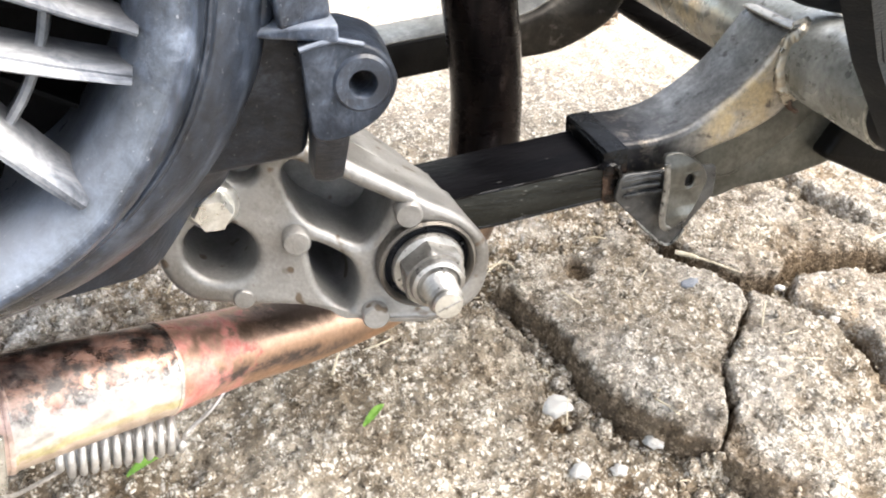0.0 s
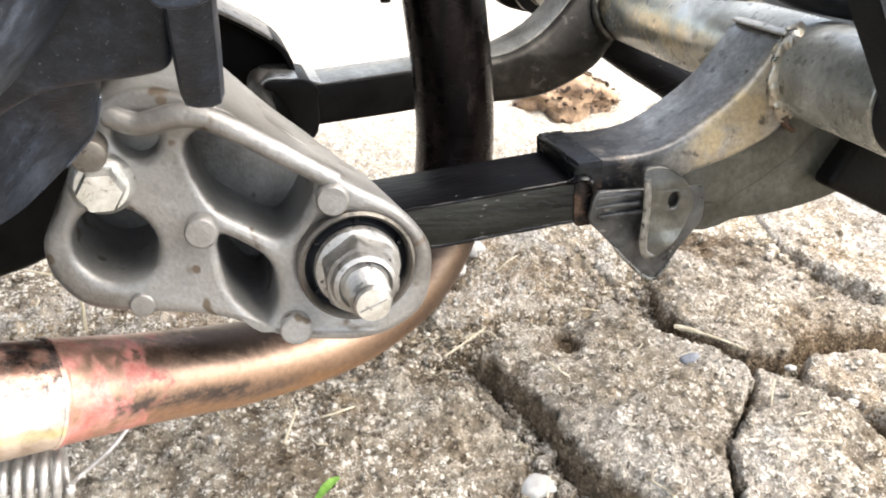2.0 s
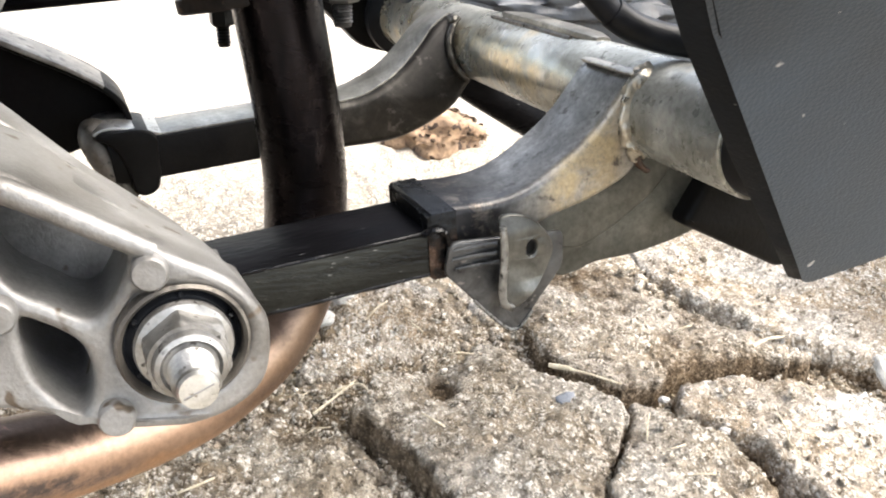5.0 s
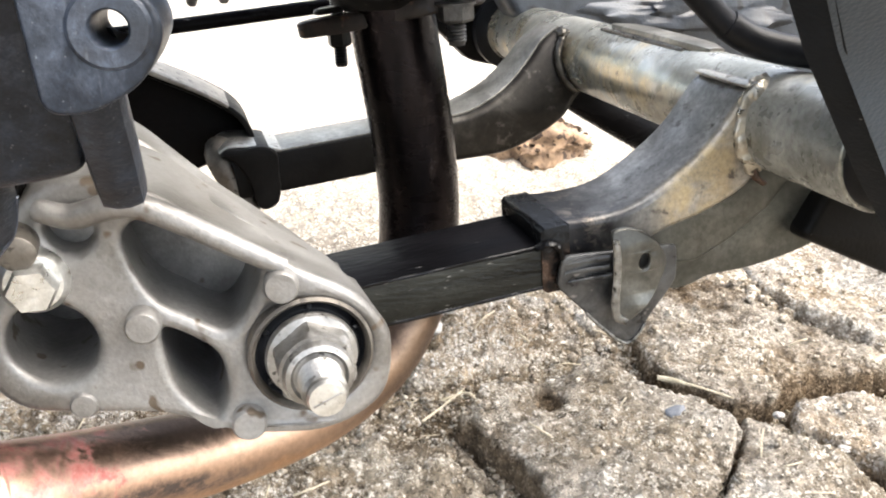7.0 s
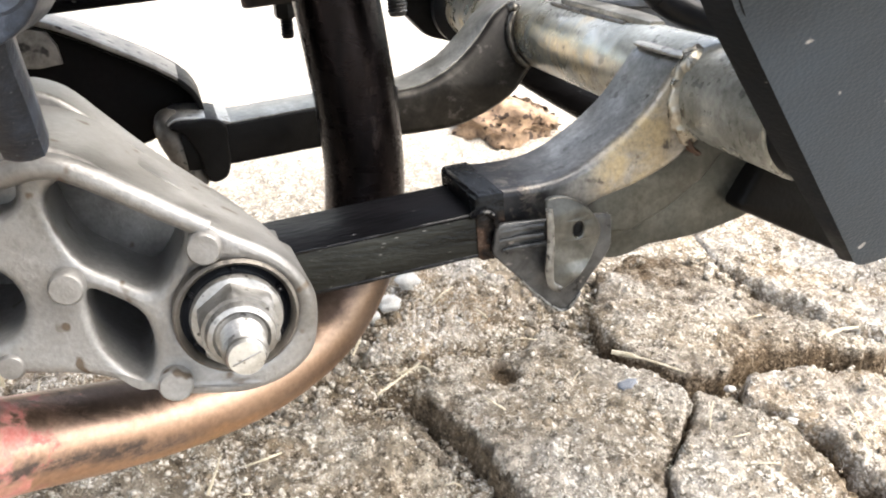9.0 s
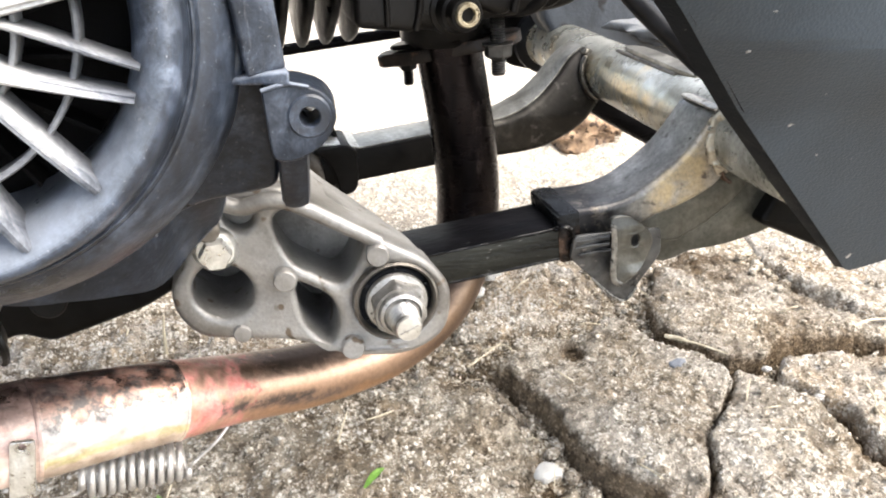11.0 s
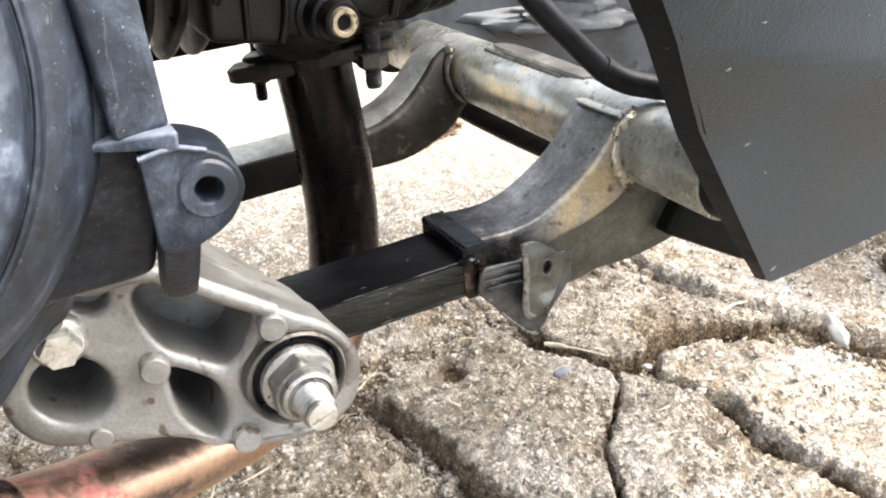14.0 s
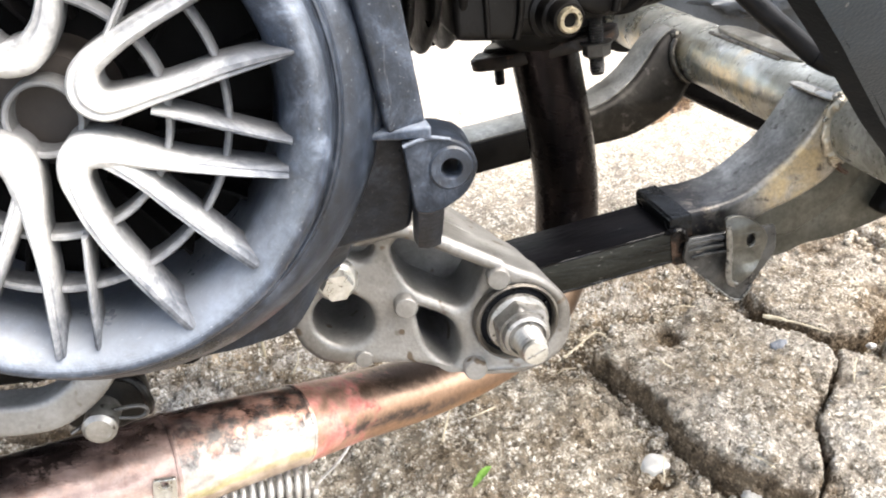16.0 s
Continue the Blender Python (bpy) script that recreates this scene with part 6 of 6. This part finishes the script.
def build_rear_case():
    # case and sump are cast metal, coloured black to put their shade in
    case = part("crankcase", plate(filleted([(-0.270, 0.010), (-0.150, 0.004), (-0.100, 0.006), (-0.078, 0.024), (-0.060, 0.060), (-0.060, 0.200), (-0.270, 0.200)], 0.010), (), 0.026, 0.160, 0.008, 3), M["case_black"], scooter, "engine case, coloured black for the shade it is in")
    part("sump", plate(filleted([(-0.270, -0.046), (-0.172, -0.050), (-0.158, -0.0455), (-0.146, -0.0510), (-0.126, -0.0450), (-0.102, -0.0370), (-0.086, -0.0280), (-0.074, 0.010), (-0.074, 0.050), (-0.270, 0.060)], 0.004), (), 0.095, 0.180, 0.005, 3), M["case_black"], case)
    part("drain_plug", lathe([(0, 0), (0.0052, 0), (0.0060, 0.0010), (0.0060, 0.050), (0, 0.050)], (-0.1203, -0.0170, 0.0215), (0, 1, 0), 28), M["case_black"], case, "round plug under the cover's edge")
    lug = part("stand_lug", plate(curve_through([(-0.161, 0.008), (-0.153, 0.017), (-0.139, 0.019), (-0.1345, 0.010), (-0.138, 0.0025), (-0.148, -0.0005), (-0.158, 0.002)], 4, True), (), -0.024, -0.014, 0.0012, 2), M["engine_black"], scooter, "dark lug with a pivot pin")
    part("pivot_pin", rod((-0.1482, -0.036, 0.0080), (-0.1482, 0.060, 0.0080), 0.0054, 28, 0.0014), M["nut_steel"], lug, "round zinc pivot pin")
    part("split_pin", sweep(curve_through([(-0.157, -0.034, 0.0075), (-0.1482, -0.0290, 0.0095), (-0.1400, -0.030, 0.0115), (-0.1350, -0.030, 0.0110), (-0.1340, -0.030, 0.0085), (-0.137, -0.030, 0.0070), (-0.143, -0.030, 0.0080)], 6), disc(0.0007, 7)), M["dark_steel"], lug)
    part("hoop", sweep(curve_through([(-0.146, -0.022, 0.020), (-0.137, -0.025, 0.018), (-0.1335, -0.026, 0.011), (-0.135, -0.022, 0.004)], 6), disc(0.0016, 8)), M["engine_black"], lug)
    part("case_edge", sweep(curve_through([(-0.260, -0.030, 0.030), (-0.200, -0.030, 0.0200), (-0.176, -0.030, 0.0158), (-0.161, -0.030, 0.0155), (-0.151, -0.029, 0.0205), (-0.146, -0.026, 0.0250)], 5), [(v.x, v.y) for v in filleted([(-0.006, -0.0048), (0.006, -0.0048), (0.006, 0.0060), (-0.006, 0.0060)], 0.002, 3)]), M["cast"], case, "pale cast aluminium edge of the engine case")


build_rear_case()


def build_far_side():
    line = [(-0.085, 0.0540), (-0.0703, 0.0501), (-0.0543, 0.0460), (-0.033, 0.0368), (-0.0180, 0.0300), (-0.0055, 0.0229), (0.0012, 0.0165), (0.0046, 0.0085), (0.0040, 0.0000)]
    outline = [Vector((x - 0.001, z - 0.001)) for x, z in line] + [Vector(p) for p in ((-0.010, -0.008), (-0.024, -0.014), (-0.040, -0.022), (-0.085, -0.022))]
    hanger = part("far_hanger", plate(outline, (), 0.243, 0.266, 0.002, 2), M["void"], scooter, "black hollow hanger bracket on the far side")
    part("hanger_wall", sweep([Vector((p.x, 0.240, p.y)) for p in curve_through([(x, z, 0) for x, z in line], 5)], box_section(0.044, 0.0030, 0.0010)), M["case_black"], hanger)
    part("hanger_rim", sweep([Vector((p.x, 0.236, p.y + 0.0012)) for p in curve_through([(x, z, 0) for x, z in line[:6]], 5)], lambda t: box_section(0.0400, 0.0030 - 0.0016 * t, 0.0006)), M["old_rim"], hanger, "worn pale rim of the far hanger")
    part("hanger_web", plate([Vector(p) for p in ((-0.086, 0.052), (-0.0703, 0.0485), (-0.0600, 0.0460), (-0.0560, 0.0400), (-0.0545, 0.0320), (-0.0640, 0.0300), (-0.086, 0.030))], (), 0.216, 0.221, 0.001, 2), M["old_rim"], hanger, "brown inner web of the far hanger")
    cap = curve_through([(-0.0110, 0.0045), (-0.0087, 0.0072), (-0.0011, 0.0078), (0.0079, 0.0088), (0.0142, 0.0054), (0.0148, -0.0026), (0.0155, -0.0123), (0.0136, -0.0192), (0.0078, -0.0218), (0.0040, -0.0186), (0.0006, -0.0073), (-0.0053, 0.0015)], 4, True)
    part("far_clamp", plate([Vector(p[:2]) for p in cap], (), 0.1975, 0.236, 0.0014, 3), M["case_black"], hanger, "rounded black end of the far link")
    # carries the bar's painted sky light on over its end
    part("far_cap", sweep(curve_through([(-0.0118, 0.2175, 0.0056), (-0.0080, 0.2175, 0.0080), (0.0000, 0.2175, 0.0084), (0.0080, 0.2175, 0.0078), (0.0165, 0.2175, 0.0060)], 5), box_section(0.033, 0.0013, 0.0005)), M["pale_weld"], hanger, "top of the link's end, coloured pale as if sky-lit")
    part("far_neck", sweep(curve_through([(-0.0110, 0.218, 0.0040), (-0.0118, 0.211, 0.0020), (-0.0100, 0.207, -0.0030), (-0.0045, 0.206, -0.0135), (0.0025, 0.206, -0.0245)], 6), lambda t: disc(0.0066 - 0.0012 * t, 18)), M["ring_steel"], hanger, "bare metal neck of the far link")
    part("brake_rod", sweep([Vector((-0.200, 0.220, 0.0382)), Vector((-0.0291, 0.220, 0.0605)), Vector((0.0337, 0.220, 0.0687)), Vector((0.100, 0.220, 0.0774))], disc(0.0034, 12)), M["black_paint"], scooter, "thin black rod behind the cylinder")


build_far_side()


def panel_y(x, z):
    """The skirt leans in towards its foot; a soft hollow runs along under its upper edge."""
    d = z - (0.117 - 0.177 * (x - 0.0656))
    if d > 0:
        f = 0.34 * d * max(0.0, min(1.0, (x - 0.072) / 0.02))
    elif d > -0.025:
        f = -0.20 * d
    else:
        f = max(0.0, 0.005 + 0.08 * (d + 0.025))
    return -0.0054 - 0.64 * z + f


def build_panel():
    """The grained side skirt: a flat face leaning in towards its foot, its folded rear edge and its upper lip."""
    tri = filleted([(0.1965, 0.0005), (0.264, 0.0246), (0.420, 0.046), (0.420, 0.108), (0.150, 0.1200), (0.080, 0.1352), (0.030, 0.1450), (-0.070, 0.240), (0.073, 0.110)], 0.004)
    def lean(c):
        return Vector((c.x, c.y + panel_y(c.x, c.z), c.z))
    bm = plate(tri, (), 0.0, 0.0030, 0.0012, 2)
    for axis, lo, hi, d in (((1, 0, 0), -0.06, 0.40, 0.02), ((0, 0, 1), 0.006, 0.20, 0.005)):
        for i in range(int((hi - lo) / d)):
            co = Vector(axis) * (lo + d * i)
            bmesh.ops.bisect_plane(bm, geom=bm.verts[:] + bm.edges[:] + bm.faces[:], plane_co=co, plane_no=axis, dist=1e-6)
    for v in bm.verts:
        v.co = lean(v.co)
    skirt = part("side_panel", bm, M["panel"], scooter, "grained dark grey plastic side panel")
    for x, z, sx, sz, k in ((0.0960, 0.1263, 0.0013, 0.0022, 1), (0.0932, 0.1300, 0.0010, 0.0008, 4), (0.1546, 0.1143, 0.0030, 0.0009, 2), (0.0873, 0.1076, 0.0008, 0.0006, 3), (0.0896, 0.1196, 0.0010, 0.0003, 5), (0.0539, 0.1362, 0.0009, 0.0013, 6), (0.0574, 0.1291, 0.0004, 0.0006, 7), (0.1284, 0.1191, 0.0004, 0.0003, 8), (0.1254, 0.0913, 0.0003, 0.0003, 9)):
        bm = blob((0, 0, 0), (sx, 0.0002, sz), k, 2)
        for v in bm.verts:
            v.co = Vector((x + v.co.x, panel_y(x + v.co.x, z + v.co.z) + v.co.y - 0.0001, z + v.co.z))
        part("white_smear", bm, M["splash"], skirt, "dab of whitish dried splash")
    bm = bmesh.new()
    rows = []
    for t in [i / 12 for i in range(13)]:
        p = Vector((-0.028, 0, 0.200)).lerp(Vector((0.1950, 0, 0.0015)), t)
        p.y = panel_y(p.x, p.z)
        q = p + Vector((-0.0045, 0.0075, -0.0005)) * (0.65 + 0.35 * min(1, (1 - t) * 4))
        rows.append([bm.verts.new(v) for v in (p, p.lerp(q, 0.5) + Vector((-0.0006, -0.0004, 0)), q, q + Vector((0.002, 0.001, 0)), p + Vector((0.003, 0.0046, 0)))])
    for r, s in zip(rows, rows[1:]):
        for i in range(5):
            bm.faces.new((r[i - 1], r[i], s[i], s[i - 1]))
    bm.faces.new(rows[0])
    bm.faces.new(rows[-1])
    part("panel_edge", bm, M["panel_shade"], skirt, "folded edge of the panel, coloured dark for its shade", 50)
    # the floor behind the skirt's upper edge
    bm = plate(filleted([(0.105, -0.070), (0.420, -0.070), (0.420, 0.340), (0.380, 0.340), (0.280, 0.040), (0.180, 0.010)], 0.01), (), 0.0, 0.012, 0.002, 2)
    for v in bm.verts:
        v.co = Vector((v.co.x, v.co.z, 0.1340 - 0.16 * max(0.0, v.co.x - 0.09) - v.co.y + 0.30 * max(0.0, v.co.z + 0.060)))
    part("floorboard", bm, M["mat"], scooter, "brown dusty floor mat above the side panel")
    # unseen slab added above the engine to hold back sky light
    part("overhead_shade", plate(filleted([(-0.360, 0.235), (0.060, 0.235), (0.100, 0.290), (-0.360, 0.290)], 0.01), (), -0.040, 0.240, 0.01, 2), M["black_plastic"], scooter)
    return skirt


build_panel()


def build_front():
    part("hose", sweep(curve_through([(0.095, 0.060, 0.1270), (0.1165, 0.058, 0.1052), (0.1391, 0.058, 0.0866), (0.1540, 0.057, 0.0752), (0.1680, 0.053, 0.0702), (0.195, 0.042, 0.0685), (0.240, 0.030, 0.070)], 6), disc(0.0046, 18)), M["rubber"], scooter, "black rubber hose ending in a ribbed sleeve")
    h = part("hose_cap", sweep([Vector((0.088, 0.060, 0.134)), Vector((0.100, 0.0595, 0.1220)), Vector((0.1065, 0.059, 0.1155))], disc(0.0085, 20)), M["rubber"], scooter)
    part("hose_sleeve", sweep(curve_through([(0.1500, 0.0575, 0.0782), (0.1600, 0.0550, 0.0730), (0.176, 0.0500, 0.0698), (0.198, 0.0405, 0.0686)], 6), disc(0.0053, 18)), M["rubber"], h)
    fen = part("inner_fender", plate(curve_through([(0.160, 0.066), (0.200, 0.046), (0.250, 0.032), (0.320, 0.012), (0.380, -0.010), (0.430, 0.040), (0.470, 0.180), (0.300, 0.200), (0.160, 0.150)], 4, True), (), 0.290, 0.320, 0.006, 3), M["fender"], scooter, "creased blue-grey rubber flap behind the tube")
    part("fender_fold", blob((0.285, 0.2905, 0.058), (0.062, 0.010, 0.013), 7, 4), M["fender"], fen)
    part("far_cover", plate(filleted([(0.040, 0.130), (0.130, 0.0488), (0.158, 0.0238), (0.176, 0.020), (0.215, 0.030), (0.215, 0.140), (0.040, 0.160)], 0.004), (), 0.347, 0.362, 0.002, 2), M["case_black"], scooter, "black bracket at the far end of the tube")
    # the folded stand: a bar from under the tube to the front
    leg = [(0.1588, 0.225, 0.0367), (0.1903, 0.226, 0.0178), (0.2426, 0.229, -0.0094), (0.295, 0.226, -0.031), (0.330, 0.220, -0.042)]
    part("stand_bar", sweep(curve_through(leg, 5), disc(0.0108, 16)), M["black_paint"], scooter, "black bar of the folded stand")
    part("lower_frame", plate(filleted([(0.186, 0.0030), (0.240, -0.0200), (0.252, -0.0100), (0.256, 0.020), (0.245, 0.040), (0.200, 0.030)], 0.004), (), 0.046, 0.120, 0.003, 2), M["case_black"], scooter, "black underside of the footboard frame")


build_front()


def build_wheel(x, radius, name, label):
    z = -(PIVOT / math.cos(radians(LEAN_OVER))) + radius - 0.012 + 0.140 * math.tan(radians(-LEAN_OVER)) * 1.0
    w = part("wheel", lathe([(radius - 0.055, -0.030), (radius - 0.035, -0.042), (radius - 0.012, -0.038), (radius, -0.014), (radius, 0.014), (radius - 0.012, 0.038), (radius - 0.035, 0.042), (radius - 0.055, 0.030), (radius - 0.055, -0.030)], (x, 0.140, z), (0, 1, 0), 72), M["rubber"], scooter, label)
    part("rim", lathe([(0.02, -0.02), (radius - 0.07, -0.012), (radius - 0.054, -0.031), (radius - 0.050, 0.0), (radius - 0.054, 0.031), (radius - 0.07, 0.012), (0.02, 0.02)], (x, 0.140, z), (0, 1, 0), 60), M["black_paint"], w)


build_wheel(0.800, 0.235, "front", "black front tyre")
build_wheel(-0.470, 0.225, "rear", "black rear tyre")
